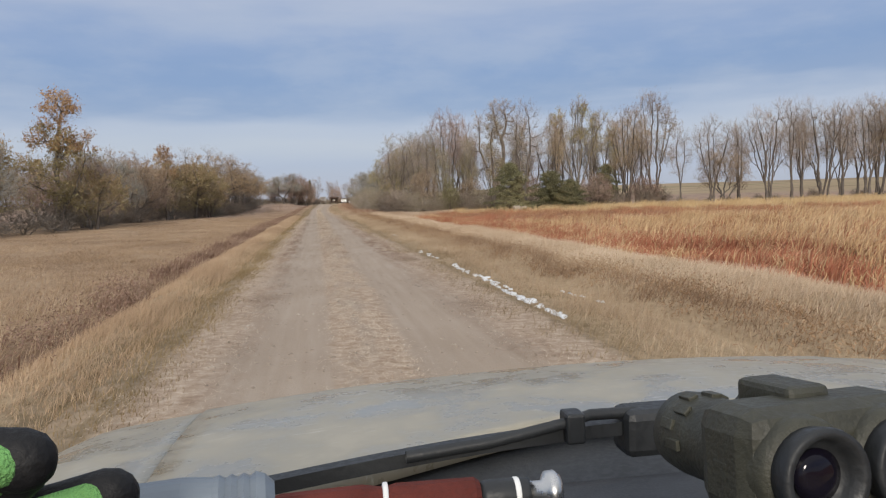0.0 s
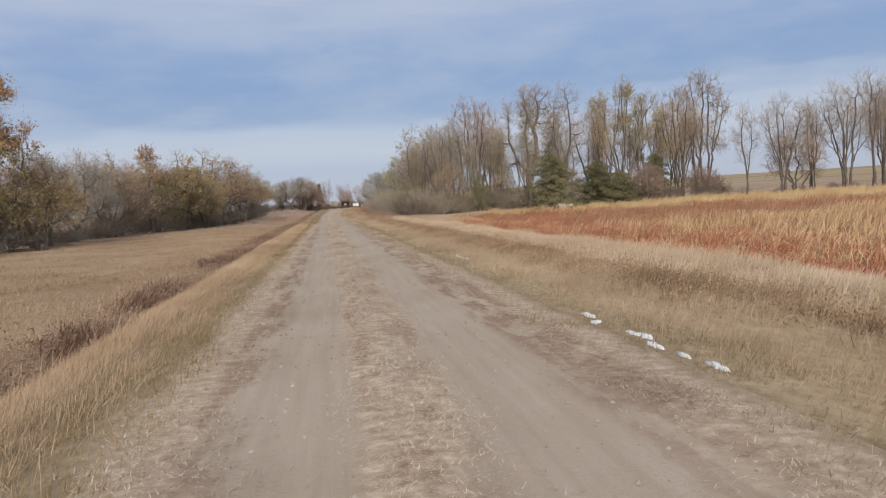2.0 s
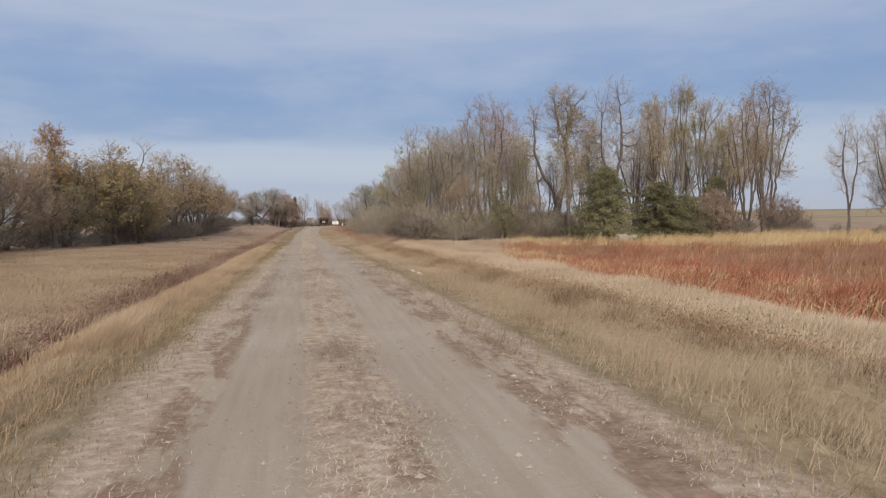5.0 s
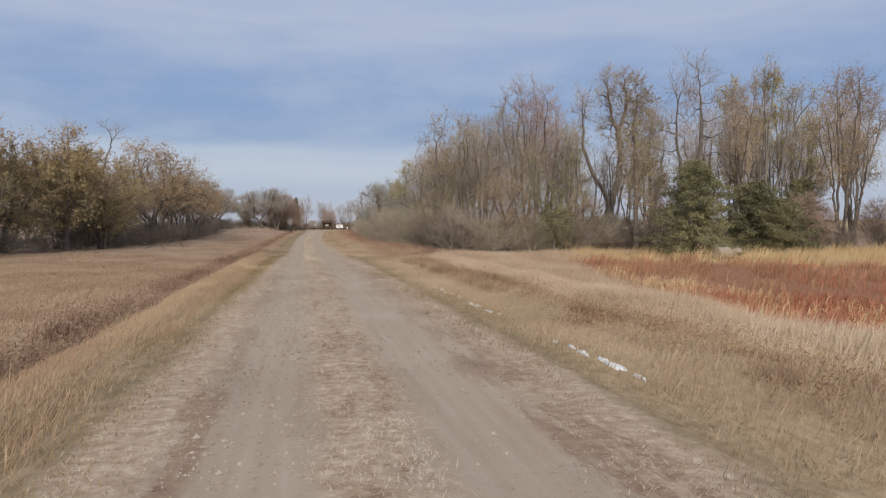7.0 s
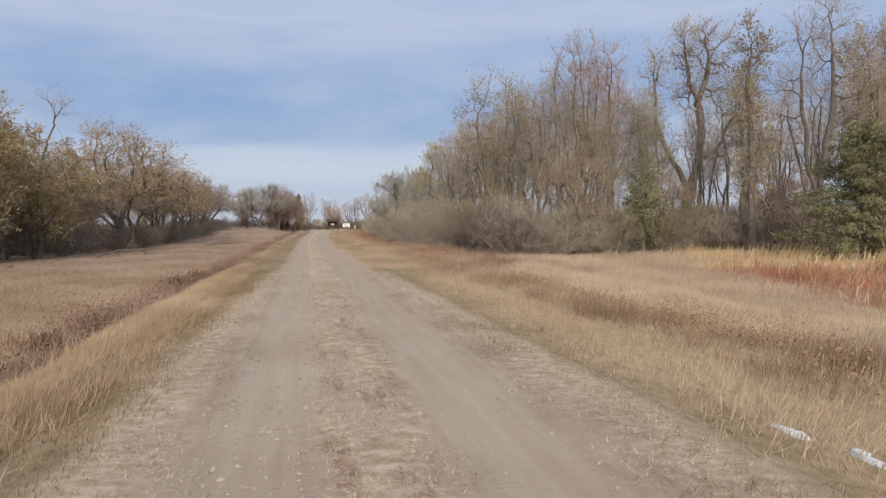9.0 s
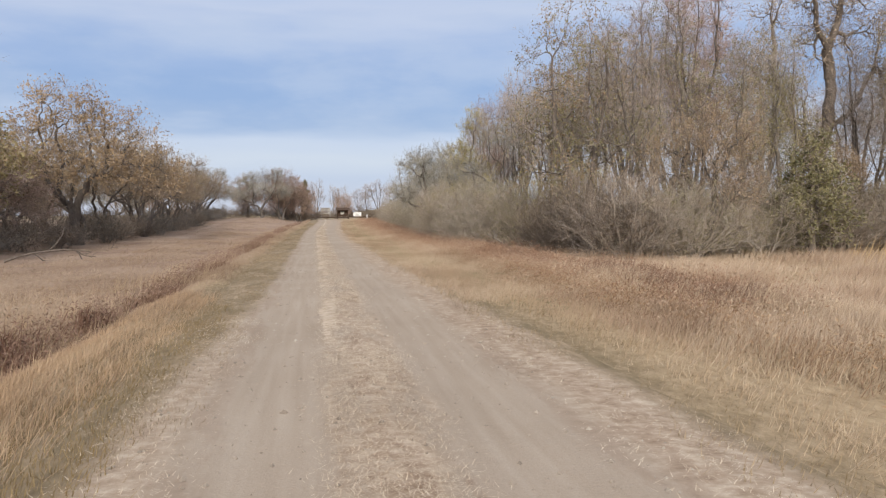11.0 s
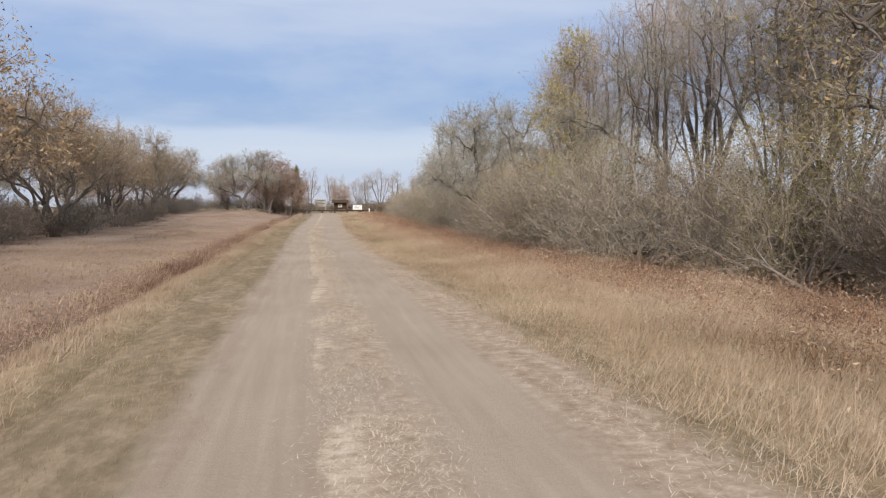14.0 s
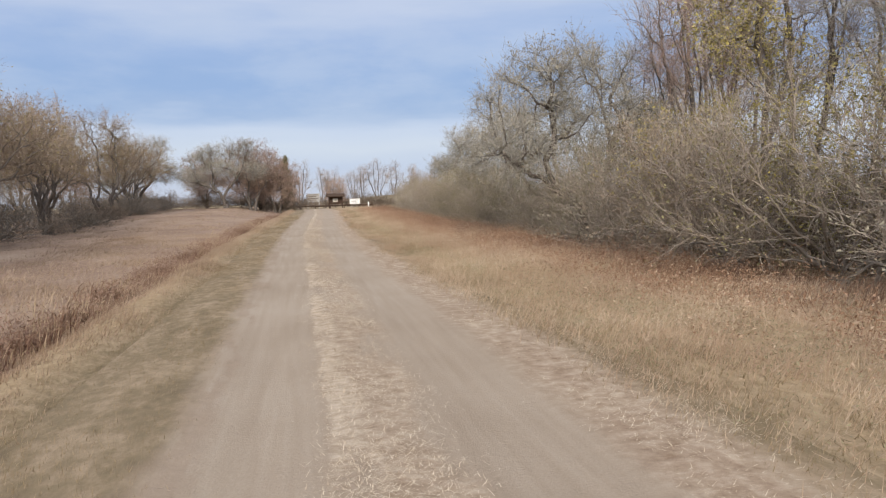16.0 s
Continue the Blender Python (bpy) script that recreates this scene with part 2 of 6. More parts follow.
BEND, BEND_FROM, BEND_TO = 1.5, 135.0, 195.0      # the road's swing to the side towards its end: metres, from, to


def ground_mat():
    m = Mat("prairie_ground", 1.0, 0, 0.1)
    p = m.pos()
    x, y, z = m.axes(p)
    x = m.math("SUBTRACT", x, m.band(y, BEND_FROM, BEND_TO, 0.0, BEND))
    wob = m.math("MULTIPLY", m.math("SUBTRACT", m.noise(p, 0.5, 4), 0.5), 1.6)
    xw = m.math("ADD", x, m.math("MULTIPLY", wob, 0.4))
    fine = m.noise(m.pos((1, 0.5, 1)), 9, 5, 0.7)
    mid = m.noise(p, 0.22, 4)
    both = m.math("ADD", m.math("MULTIPLY", fine, 0.5), m.math("MULTIPLY", mid, 0.5))
    warm = m.ramp(both, [(0.3, (0.19, 0.123, 0.072)), (0.5, (0.32, 0.222, 0.140)), (0.7, (0.44, 0.335, 0.225))])
    blush = m.ramp(both, [(0.3, (0.19, 0.125, 0.092)), (0.5, (0.31, 0.22, 0.165)), (0.7, (0.42, 0.325, 0.25))])
    meadow = m.mix(m.band(y, 75, 115), warm, blush)
    tan = m.ramp(fine, [(0.3, (0.28, 0.20, 0.12)), (0.7, (0.46, 0.35, 0.225))])
    sward = m.math("ADD", m.math("MULTIPLY", fine, 0.55), m.math("MULTIPLY", m.noise(m.pos((1.4, 0.3, 1)), 1.3, 4, 0.6), 0.45))
    green = m.ramp(sward, [(0.34, (0.14, 0.106, 0.064)), (0.48, (0.225, 0.171, 0.106)), (0.62, (0.365, 0.277, 0.19))])
    rust = m.ramp(fine, [(0.3, (0.13, 0.08, 0.052)), (0.7, (0.28, 0.19, 0.125))])
    red = m.ramp(fine, [(0.3, (0.20, 0.095, 0.055)), (0.7, (0.37, 0.20, 0.12))])
    gold = m.ramp(fine, [(0.3, (0.40, 0.28, 0.14)), (0.7, (0.56, 0.42, 0.24))])
    far = m.ramp(m.noise(m.pos((0.3, 1, 1)), 0.012, 4), [(0.35, (0.24, 0.18, 0.11)), (0.5, (0.36, 0.28, 0.18)), (0.65, (0.20, 0.17, 0.09))])
    c = m.mix(m.band(xw, -4.4, -3.4), meadow, rust)
    c = m.mix(m.band(xw, -3.2, -2.8), c, tan)
    c = m.mix(m.band(xw, -2.5, -2.0), c, green)
    c = m.mix(m.band(xw, 2.6, 3.6), c, tan)
    reed = m.mix(m.band(m.math("MULTIPLY_ADD", x, 0.9, y), 101, 108), red, gold)
    reed = m.mix(m.band(y, 98, 104), reed, meadow)
    xr = m.math("SUBTRACT", xw, m.math("MULTIPLY", m.math("MAXIMUM", m.math("SUBTRACT", y, 62), 0), 0.25))
    c = m.mix(m.band(xr, 7.2, 8.2), c, reed)
    d = m.math("ADD", m.math("ABSOLUTE", x), m.math("MAXIMUM", m.math("SUBTRACT", y, 130), 0))
    c = m.mix(m.band(d, 130, 220), c, far)
    m.bump(fine, 0.8, 0.06)
    return m.done(c)


def road_mat():
    m = Mat("dirt_road", 0.97, 0, 0.12)
    p = m.pos()
    x, y, z = m.axes(p)
    x = m.math("SUBTRACT", x, m.band(y, BEND_FROM, BEND_TO, 0.0, BEND))
    wob = m.math("MULTIPLY", m.math("SUBTRACT", m.noise(m.pos((1, 0.35, 1)), 1.6, 5, 0.65), 0.5), 0.45)
    xw = m.math("ADD", x, wob)
    grain = m.noise(p, 60, 4, 0.7)
    streak = m.noise(m.pos((6, 0.25, 1)), 1.4, 4)
    big = m.noise(p, 0.35, 3)
    dirt = m.ramp(m.math("ADD", m.math("MULTIPLY", grain, 0.35), m.math("MULTIPLY", m.math("ADD", streak, big), 0.33)),
                  [(0.3, (0.285, 0.222, 0.166)), (0.5, (0.365, 0.293, 0.228)), (0.7, (0.435, 0.363, 0.293))])
    tuft = m.noise(m.pos((1, 1.2, 1)), 6, 5, 0.7)
    turf = m.noise(m.pos((1, 0.5, 1)), 7, 5, 0.7)
    straw = m.ramp(tuft, [(0.3, (0.26, 0.18, 0.12)), (0.5, (0.40, 0.305, 0.225)), (0.68, (0.56, 0.46, 0.36))])
    brown = m.ramp(tuft, [(0.3, (0.16, 0.097, 0.064)), (0.7, (0.335, 0.23, 0.162))])
    sward = m.math("ADD", m.math("MULTIPLY", turf, 0.5), m.math("MULTIPLY", m.noise(m.pos((1.4, 0.45, 1)), 1.6, 4, 0.6), 0.5))
    green = m.ramp(sward, [(0.34, (0.14, 0.106, 0.064)), (0.48, (0.225, 0.171, 0.106)), (0.62, (0.365, 0.277, 0.19))])
    patch = m.noise(m.pos((1.6, 0.35, 1)), 1.1, 4, 0.6)
    mid = m.math("MULTIPLY", m.band(xw, -0.02, 0.16), m.band(xw, 0.95, 0.72))
    c = m.mix(m.math("MULTIPLY", m.math("MULTIPLY", mid, m.band(y, 96, 78, 0.7, 1.0)), m.band(patch, 0.36, 0.54)), dirt, straw)
    worn = m.noise(m.pos((1.9, 0.4, 1)), 1.7, 5, 0.65)
    early = m.band(y, 95, 75)
    pale = m.ramp(tuft, [(0.35, (0.36, 0.28, 0.205)), (0.55, (0.56, 0.465, 0.365)), (0.7, (0.68, 0.59, 0.48))])
    line = m.math("MULTIPLY", m.math("MULTIPLY", m.band(xw, 0.03, 0.10), m.band(xw, 0.36, 0.22)), m.band(y, 78, 88))
    c = m.mix(m.math("MULTIPLY", line, m.band(patch, 0.43, 0.56, 0.0, 0.85)), c, pale)
    c = m.mix(m.math("MULTIPLY", m.math("MULTIPLY", mid, m.math("MULTIPLY", early, m.band(y, 10, 26, 0.25, 1.0))), m.band(worn, 0.51, 0.62, 0, 0.7)), c, brown)
    late = m.math("SUBTRACT", 1.0, early)
    edge_r = m.band(m.math("MULTIPLY_ADD", late, 0.28, xw), 1.75, 2.3)
    edge_l = m.band(xw, -0.8, -1.15)
    c = m.mix(m.math("MULTIPLY", edge_r, 0.85), c, straw)
    c = m.mix(m.math("MULTIPLY", edge_l, m.math("MULTIPLY_ADD", early, 0.6, 0.25)), c, straw)
    clods = m.math("MULTIPLY", m.band(worn, 0.44, 0.54), m.math("MAXIMUM", m.math("MULTIPLY", m.band(xw, 1.6, 1.8), m.band(xw, 2.5, 2.25)), m.math("MULTIPLY", m.band(xw, -0.66, -0.78), m.band(xw, -1.2, -1.02))))
    c = m.mix(m.math("MULTIPLY", m.math("MULTIPLY", clods, m.math("MULTIPLY", m.band(y, 64, 48, 0.3, 1.0), m.band(y, 12, 24, 0.25, 1.0))), 0.85), c, brown)
    olive = m.math("MULTIPLY_ADD", early, -0.55, 0.2)
    c = m.mix(m.band(m.math("SUBTRACT", xw, olive), -1.05, -1.35, 0, 0.92), c, green)
    c = m.mix(m.band(m.math("MULTIPLY_ADD", late, 0.3, xw), 2.6, 3.0), c, green)
    m.bump(m.math("ADD", m.math("MULTIPLY", grain, 0.4), m.math("MULTIPLY", tuft, 0.6)), 0.7, 0.03)
    return m.done(c)


# ---- meshes ----
def arrays_mesh(name, verts, faces, mats, smooth=False):
    """A mesh out of computed arrays; faces: rows of 3 or of 4."""
    me = bpy.data.meshes.new(name)
    verts, faces = np.asarray(verts, np.float32), np.asarray(faces, np.int32)
    k = faces.shape[1]
    me.vertices.add(len(verts))
    me.vertices.foreach_set("co", verts.ravel())
    me.loops.add(faces.size)
    me.loops.foreach_set("vertex_index", faces.ravel())
    me.polygons.add(len(faces))
    me.polygons.foreach_set("loop_start", np.arange(0, faces.size, k, dtype=np.int32))
    me.polygons.foreach_set("use_smooth", np.full(len(faces), smooth))
    for mt in mats if isinstance(mats, (list, tuple)) else [mats]:
        me.materials.append(mt)
    me.update(calc_edges=True)
    return me


def part(name, bm, material, parent=None, label="", smooth=False):
    """A bmesh as one mesh object under a thing or a part."""
    me = bpy.data.meshes.new(name)
    if smooth:
        for f in bm.faces:
            f.smooth = True
    bm.to_mesh(me)
    bm.free()
    me.materials.append(material)
    ob = new(name, me)
    ob.parent = parent
    return tagged(ob, label) if label else ob


def bm_box(bm, lo, hi, bevel=0.0):
    c = [(a + b) / 2 for a, b in zip(lo, hi)]
    s = [b - a for a, b in zip(lo, hi)]
    got = bmesh.ops.create_cube(bm, size=1.0, matrix=Matrix.Translation(c) @ Matrix.Diagonal((*s, 1)))
    if bevel:
        es = list({e for v in got["verts"] for e in v.link_edges})
        bmesh.ops.bevel(bm, geom=es, offset=bevel, segments=2, affect="EDGES", profile=0.5)
    return bm


def smoothstep(a, b, v):
    t = np.clip((v - a) / (b - a), 0, 1)
    return t * t * (3 - 2 * t)


XS = [-400, -30, -8, -4.4, -3.5, -3.0, -2.7, -2.35, -2.15, -1.5, -0.9, -0.45, -0.05, 0.4, 0.8, 1.25, 1.7, 2.3, 3.0, 3.4, 4.2, 5.0, 5.7, 6.6, 7.4, 8.2, 14, 40, 90, 400]
ZS = [0.1, 0.0, -0.06, -0.16, -0.24, -0.10, 0.04, 0.06, -0.03, 0.01, 0.0, -0.04, 0.0, 0.03, 0.0, -0.04, 0.0, 0.0, -0.05, -0.01, -0.06, 0.06, -0.05, 0.06, 0.02, -0.24, -0.28, -0.10, 0.1, 0.6]


def bend(y):
    """How far the road has swung aside by then."""
    return BEND * smoothstep(BEND_FROM, BEND_TO, y)


def ground_z(x, y):
    """The land's height: a crowned two-track road, ditches, and a slow rise to the far end."""
    x, y = np.asarray(x, float), np.asarray(y, float)
    z = np.interp(x - bend(y), XS, ZS) + 0.6 * smoothstep(150, 195, y) * smoothstep(-2.5, -8, x)
    near = np.exp(-(x / 60.0) ** 2)
    z = z + 1.1 * smoothstep(118, 212, y)
    rough = 0.05 * np.sin(x * 1.7 + 0.6 * np.sin(y * 0.9)) * np.sin(y * 0.8 + 1.3 * np.sin(x * 0.5)) + 0.03 * np.sin(x * 4.1 + y * 1.1) * np.sin(y * 2.3)
    off = smoothstep(2.6, 5, np.abs(x - 0.4))
    z = z + rough * off + 0.012 * np.sin(y * 0.63 + x) * (1 - off)
    d = np.hypot(x, y - 60)
    z = z + smoothstep(230, 900, d) * np.where(x > 0, 11.0, 5.0) * (1 - 0.6 * near) + 1.5 * smoothstep(200, 600, d) * np.sin(x * 0.006 + 1) * np.sin(y * 0.004)
    return z


def axis(spans):
    out = []
    for a, b, s in spans:
        out += list(np.arange(a, b, s))
    return np.array(out + [spans[-1][1]])


def sheet(name, xs, ys, mat, lift=0.0, zfun=ground_z, swing=False):
    X, Y = np.meshgrid(xs, ys)
    if swing:
        X = X + bend(Y)
    V = np.stack([X, Y, zfun(X, Y) + lift], -1).reshape(-1, 3)
    n, k = len(ys), len(xs)
    i = (np.arange(n - 1)[:, None] * k + np.arange(k - 1)).ravel()
    return new(name, arrays_mesh(name, V, np.stack([i, i + 1, i + k + 1, i + k], -1), mat, True))


def under_road(x, y):
    z = ground_z(x, y)
    x = x - bend(y)
    return z - 0.05 * ((x > -1.9) & (x < 2.8) & (y > -25) & (y < 214))


gx = axis([(-3000, -400, 200), (-400, -60, 20), (-60, -12, 3), (-12, -5, 0.6), (-5, 9, 0.16), (9, 30, 1), (30, 90, 4), (90, 400, 20), (400, 3000, 200)])
gy = axis([(-400, -30, 40), (-30, 0, 3), (0, 150, 0.7), (150, 260, 2), (260, 500, 15), (500, 3600, 150)])
ground = tagged(sheet("ground", gx, gy, ground_mat(), 0, under_road), "autumn prairie ground with dry tan and rust grass", "ground", kind="structure")
road = tagged(sheet("road", np.linspace(-2.0, 2.9, 50), axis([(-25, 215, 0.35)]), road_mat(), 0.004, swing=True), "pale two-track dirt road with a straw centre strip", "road", kind="structure")


# ---- grass ----
def blades(name, label, x, y, height, width, mat, lean=0.35, category="grass", droop=0.25, seed=1, zoff=0.0, fine=False):
    """Many blades as one mesh: a foot, a knee and a tip each."""
    r = np.random.default_rng(seed)
    n = len(x)
    g = ground_z(x, y) + zoff
    a = r.uniform(0, 2 * np.pi, n)
    la = r.uniform(0, 2 * np.pi, n)
    ln = np.abs(r.normal(0, lean, n)) * height
    wx, wy = np.cos(a) * width / 2, np.sin(a) * width / 2
    mx, my = np.cos(la) * ln * 0.4, np.sin(la) * ln * 0.4
    bow = height * r.uniform(0.1, 0.5, n)          # the wind's lean, from the open side
    mx, my = mx + 0.3 * bow, my - 0.12 * bow
    tx, ty = np.cos(la) * ln + bow, np.sin(la) * ln - 0.4 * bow
    tz = height * (1 - droop * np.minimum(1.2, ln / np.maximum(height, 1e-3)))
    if fine:
        V = np.stack([np.stack([x - wx, y - wy, g - 0.02], -1), np.stack([x + wx, y + wy, g - 0.02], -1), np.stack([x + tx, y + ty, g + tz], -1)], 1)
        return tagged(new(name, arrays_mesh(name, V.reshape(-1, 3), np.arange(3 * n).reshape(-1, 3), mat)), label, category, kind="stuff")
    V = np.empty((n, 5, 3))
    V[:, 0] = np.stack([x - wx, y - wy, g - 0.02], -1)
    V[:, 1] = np.stack([x + wx, y + wy, g - 0.02], -1)
    V[:, 2] = np.stack([x + mx - wx * 0.8, y + my - wy * 0.8, g + height * 0.6], -1)
    V[:, 3] = np.stack([x + mx + wx * 0.8, y + my + wy * 0.8, g + height * 0.6], -1)
    V[:, 4] = np.stack([x + tx, y + ty, g + tz], -1)
    o = np.arange(n)[:, None] * 5
    F = np.concatenate([o + [0, 1, 3], o + [0, 3, 2], o + [2, 3, 4]], 0)
    return tagged(new(name, arrays_mesh(name, V.reshape(-1, 3), F, mat)), label, category, kind="stuff")


def scatter(n, x0, x1, y0, y1, seed, clump=0.0, size=0.6, skew=1.0):
    """Random feet in a stretch of the plan; clump draws them into tufts, skew crowds them towards the low end of y."""
    r = np.random.default_rng(seed)
    x, y = r.uniform(x0, x1, n), y0 + (y1 - y0) * r.uniform(0, 1, n) ** skew
    if clump:
        k = max(1, int(n / clump))
        cx, cy = r.uniform(x0, x1, k), y0 + (y1 - y0) * r.uniform(0, 1, k) ** skew
        i = r.integers(0, k, n)
        x, y = cx[i] + r.normal(0, size, n) * 0.5, cy[i] + r.normal(0, size, n)
    return x + bend(y) * (np.abs(x) < 12), y, r


def field(name, label, n, box, h, w, mat, lean=0.35, clump=0.0, size=0.5, seed=1, skew=1.0, droop=0.25, keep=None, fine=False):
    x, y, r = scatter(n, *box, seed, clump, size, skew)
    if keep is not None:
        ok = keep(x, y)
        x, y = x[ok], y[ok]
    # grass runs in drifts of uneven height
    drift = 0.8 + 0.35 * np.sin(x * 1.3 + 2 * np.sin(y * 0.31)) * np.sin(y * 0.53 + x * 0.4)
    hh = r.uniform(h[0], h[1], len(x)) * drift
    ww = r.uniform(0.7, 1.3, len(x)) * w
    return blades(name, label, x, y, hh, ww, mat, lean, "grass", droop, seed + 7, 0.0, fine)


# ---- trees ----
def unit(v):
    return v / (np.linalg.norm(v) + 1e-9)


def turned(r, d, degrees):
    """A direction that leaves d by so many degrees, to a random side."""
    side = unit(np.cross(d, unit(r.normal(size=3))))
    a = radians(degrees)
    return unit(d * math.cos(a) + side * math.sin(a))


def crown_points(r, lobes, n):
    """Places for bunches of twigs inside a crown of overlapping lobes (centre, radii), thickest towards the rim."""
    size = np.array([b[3] * b[4] * b[5] for b in lobes]) ** 0.8
    k = r.choice(len(lobes), n * 4, p=size / size.sum())
    L = np.array(lobes, float)[k]
    d = r.normal(size=(n * 4, 3))
    d /= np.linalg.norm(d, axis=1)[:, None]
    P = L[:, :3] + d * L[:, 3:] * (r.uniform(0, 1, n * 4) ** 0.42)[:, None]
    P = P[P[:, 2] > 0.25]
    kept = [P[0]]
    gap = 0.55 * (size.sum() ** 1.25 * 4.2 / n) ** (1 / 3)
    for p in P[1:]:
        if len(kept) >= n:
            break
        if ((np.array(kept) - p) ** 2).sum(1).min() > gap * gap * r.uniform(0.2, 1.0):
            kept.append(p)
    return np.array(kept)


def halves(r, V):
    """Splits rows of vectors into two bunches by direction."""
    D = V / (np.linalg.norm(V, axis=1)[:, None] + 1e-9)
    a = D[r.integers(len(D))]
    b = D[np.argmin(D @ a)]
    a = D[np.argmin(D @ b)]
    for _ in range(4):
        near = D @ a >= D @ b
        if near.all() or not near.any():
            near = np.arange(len(D)) % 2 == 0
            break
        a, b = unit(D[near].mean(0)), unit(D[~near].mean(0))
    return near


def limbs(r, targets, stems, fork, gnarl, arch, girth):
    """Forks from the foot out to all the places; thickness follows how many of them a limb feeds."""
    lines, ends = [], []

    def thick(n):
        return girth * n ** 0.56

    def branch(p, d, idx, first):
        n = len(idx)
        T = targets[idx]
        c = T.mean(0)
        if n == 1:
            q = T[0]
        elif first:
            q = p + np.array([(c[0] - p[0]) * 0.16, (c[1] - p[1]) * 0.16, fork * r.uniform(0.75, 1.25)])
        else:
            q = p + (c - p) * r.uniform(0.28, 0.52)
        ln = np.linalg.norm(q - p)
        q = q + (r.normal(size=3) * gnarl * ln * (0.12 if first else 0.32) if n > 1 else 0)
        mid = p + d * ln * 0.3 + (q - p) * 0.22 + np.array([0, 0, arch * ln])
        m = 6 if n > 30 else (4 if n > 4 else 3)
        s = np.linspace(0, 1, m + 1)[:, None]
        pts = p * (1 - s) ** 2 + 2 * mid * s * (1 - s) + q * s ** 2
        if m > 3:
            pts[1:-1] += r.normal(size=(m - 1, 3)) * gnarl * min(ln, 3.0) * 0.1
        lines.append((pts, np.linspace(thick(n) * (1.25 if first else 1.0), thick(max(1, n * 0.72)) if n > 1 else girth * 0.5, m + 1), 0 if n > 24 else (1 if n > 5 else 2)))
        if n <= 5:
            ends.append((pts[1], pts[-1]))
        if n == 1:
            return
        near = halves(r, T - q)
        for g in (near, ~near):
            branch(q, unit(pts[-1] - pts[-2]), idx[g], False)

    groups = [np.arange(len(targets))]
    while len(groups) < stems:
        groups.sort(key=len)
        g = groups.pop()
        flat = targets[g] * [1, 1, 0.15]
        near = halves(r, flat - flat.mean(0) + [1e-4, 0, 0])
        groups += [g[near], g[~near]]
    for g in groups:
        c = targets[g].mean(0)
        foot = np.array([0, 0, -0.2]) if stems == 1 else np.array([c[0] * 0.09 + r.normal(0, 0.1), c[1] * 0.09 + r.normal(0, 0.1), -0.2])
        branch(foot, unit(np.array([c[0] * 0.12, c[1] * 0.12, 2.0]) + r.normal(size=3) * gnarl), g, True)
    return lines, ends


def tubes(lines, levels, sides):
    V, F, o = [], [], 0
    for pts, rad, lv in lines:
        if lv not in levels:
            continue
        k, n = sides[lv], len(pts)
        d = np.gradient(pts, axis=0)
        d /= np.linalg.norm(d, axis=1)[:, None] + 1e-9
        ref = np.array([1.0, 0.13, 0.0]) if abs(d[0, 0]) < 0.8 else np.array([0, 1.0, 0.1])
        u = np.cross(d, ref)
        u /= np.linalg.norm(u, axis=1)[:, None] + 1e-9
        w = np.cross(d, u)
        a = np.arange(k) * 2 * np.pi / k
        ring = pts[:, None] + rad[:, None, None] * (np.cos(a)[None, :, None] * u[:, None] + np.sin(a)[None, :, None] * w[:, None])
        V.append(ring.reshape(-1, 3))
        i = (np.arange(n - 1)[:, None] * k + np.arange(k)[None]).ravel()
        j = (np.arange(n - 1)[:, None] * k + (np.arange(k)[None] + 1) % k).ravel()
        F.append(np.stack([i, j, j + k, i + k], -1) + o)
        o += n * k
    return np.concatenate(V), np.concatenate(F)


def leaf_cloud(centres, size, r, stretch=1.5):
    """Small pointed leaves about the given places."""
    n = len(centres)
    a = r.normal(size=(n, 3))
    a /= np.linalg.norm(a, axis=1)[:, None]
    b = np.cross(a, r.normal(size=(n, 3)))
    b /= np.linalg.norm(b, axis=1)[:, None] + 1e-9
    s = (size * r.uniform(0.5, 1.3, n))[:, None]
    V = np.stack([centres - a * s * stretch * 0.6 + b * s * 0.3, centres - a * s * 0.2 - b * s * 0.6, centres + a * s * stretch * 0.7], 1)
    return V.reshape(-1, 3), np.arange(3 * n).reshape(-1, 3)


def rows_unit(V):
    return V / (np.linalg.norm(V, axis=1)[:, None] + 1e-9)


def sprays(r, ends, each, length, rise, spread, width):
    """Twigs and their side twigs about the limbs' ends: thin tapering blades. Returns the blades, and places along them for leaves."""
    A, B = np.array([e[0] for e in ends]), np.array([e[1] for e in ends])
    k = np.repeat(np.arange(len(ends)), each)
    n = len(k)
    s = r.uniform(0.25, 1.0, n)[:, None]
    P = A[k] + (B[k] - A[k]) * s
    D = rows_unit(rows_unit(B - A)[k] * 0.8 + rows_unit(r.normal(size=(n, 3))) * spread + np.array([0, 0, rise]))
    T = P + D * (length * r.uniform(0.45, 1.2, n))[:, None]
    k2 = np.repeat(np.arange(n), 3)
    s2 = r.uniform(0.2, 0.9, 3 * n)[:, None]
    P2 = P[k2] + (T[k2] - P[k2]) * s2
    D2 = rows_unit(D[k2] + rows_unit(r.normal(size=(3 * n, 3))) * 0.75 + np.array([0, 0, rise * 0.4]))
    T2 = P2 + D2 * (length * 0.5 * r.uniform(0.4, 1.2, 3 * n))[:, None]
    P, T, w = np.concatenate([P, P2]), np.concatenate([T, T2]), np.concatenate([np.full(n, width), np.full(3 * n, width * 0.7)])
    side = rows_unit(np.cross(T - P, r.normal(size=P.shape))) * w[:, None] * 0.5
    return np.stack([P - side, P + side, T], 1).reshape(-1, 3), P, T


PROTO = {}


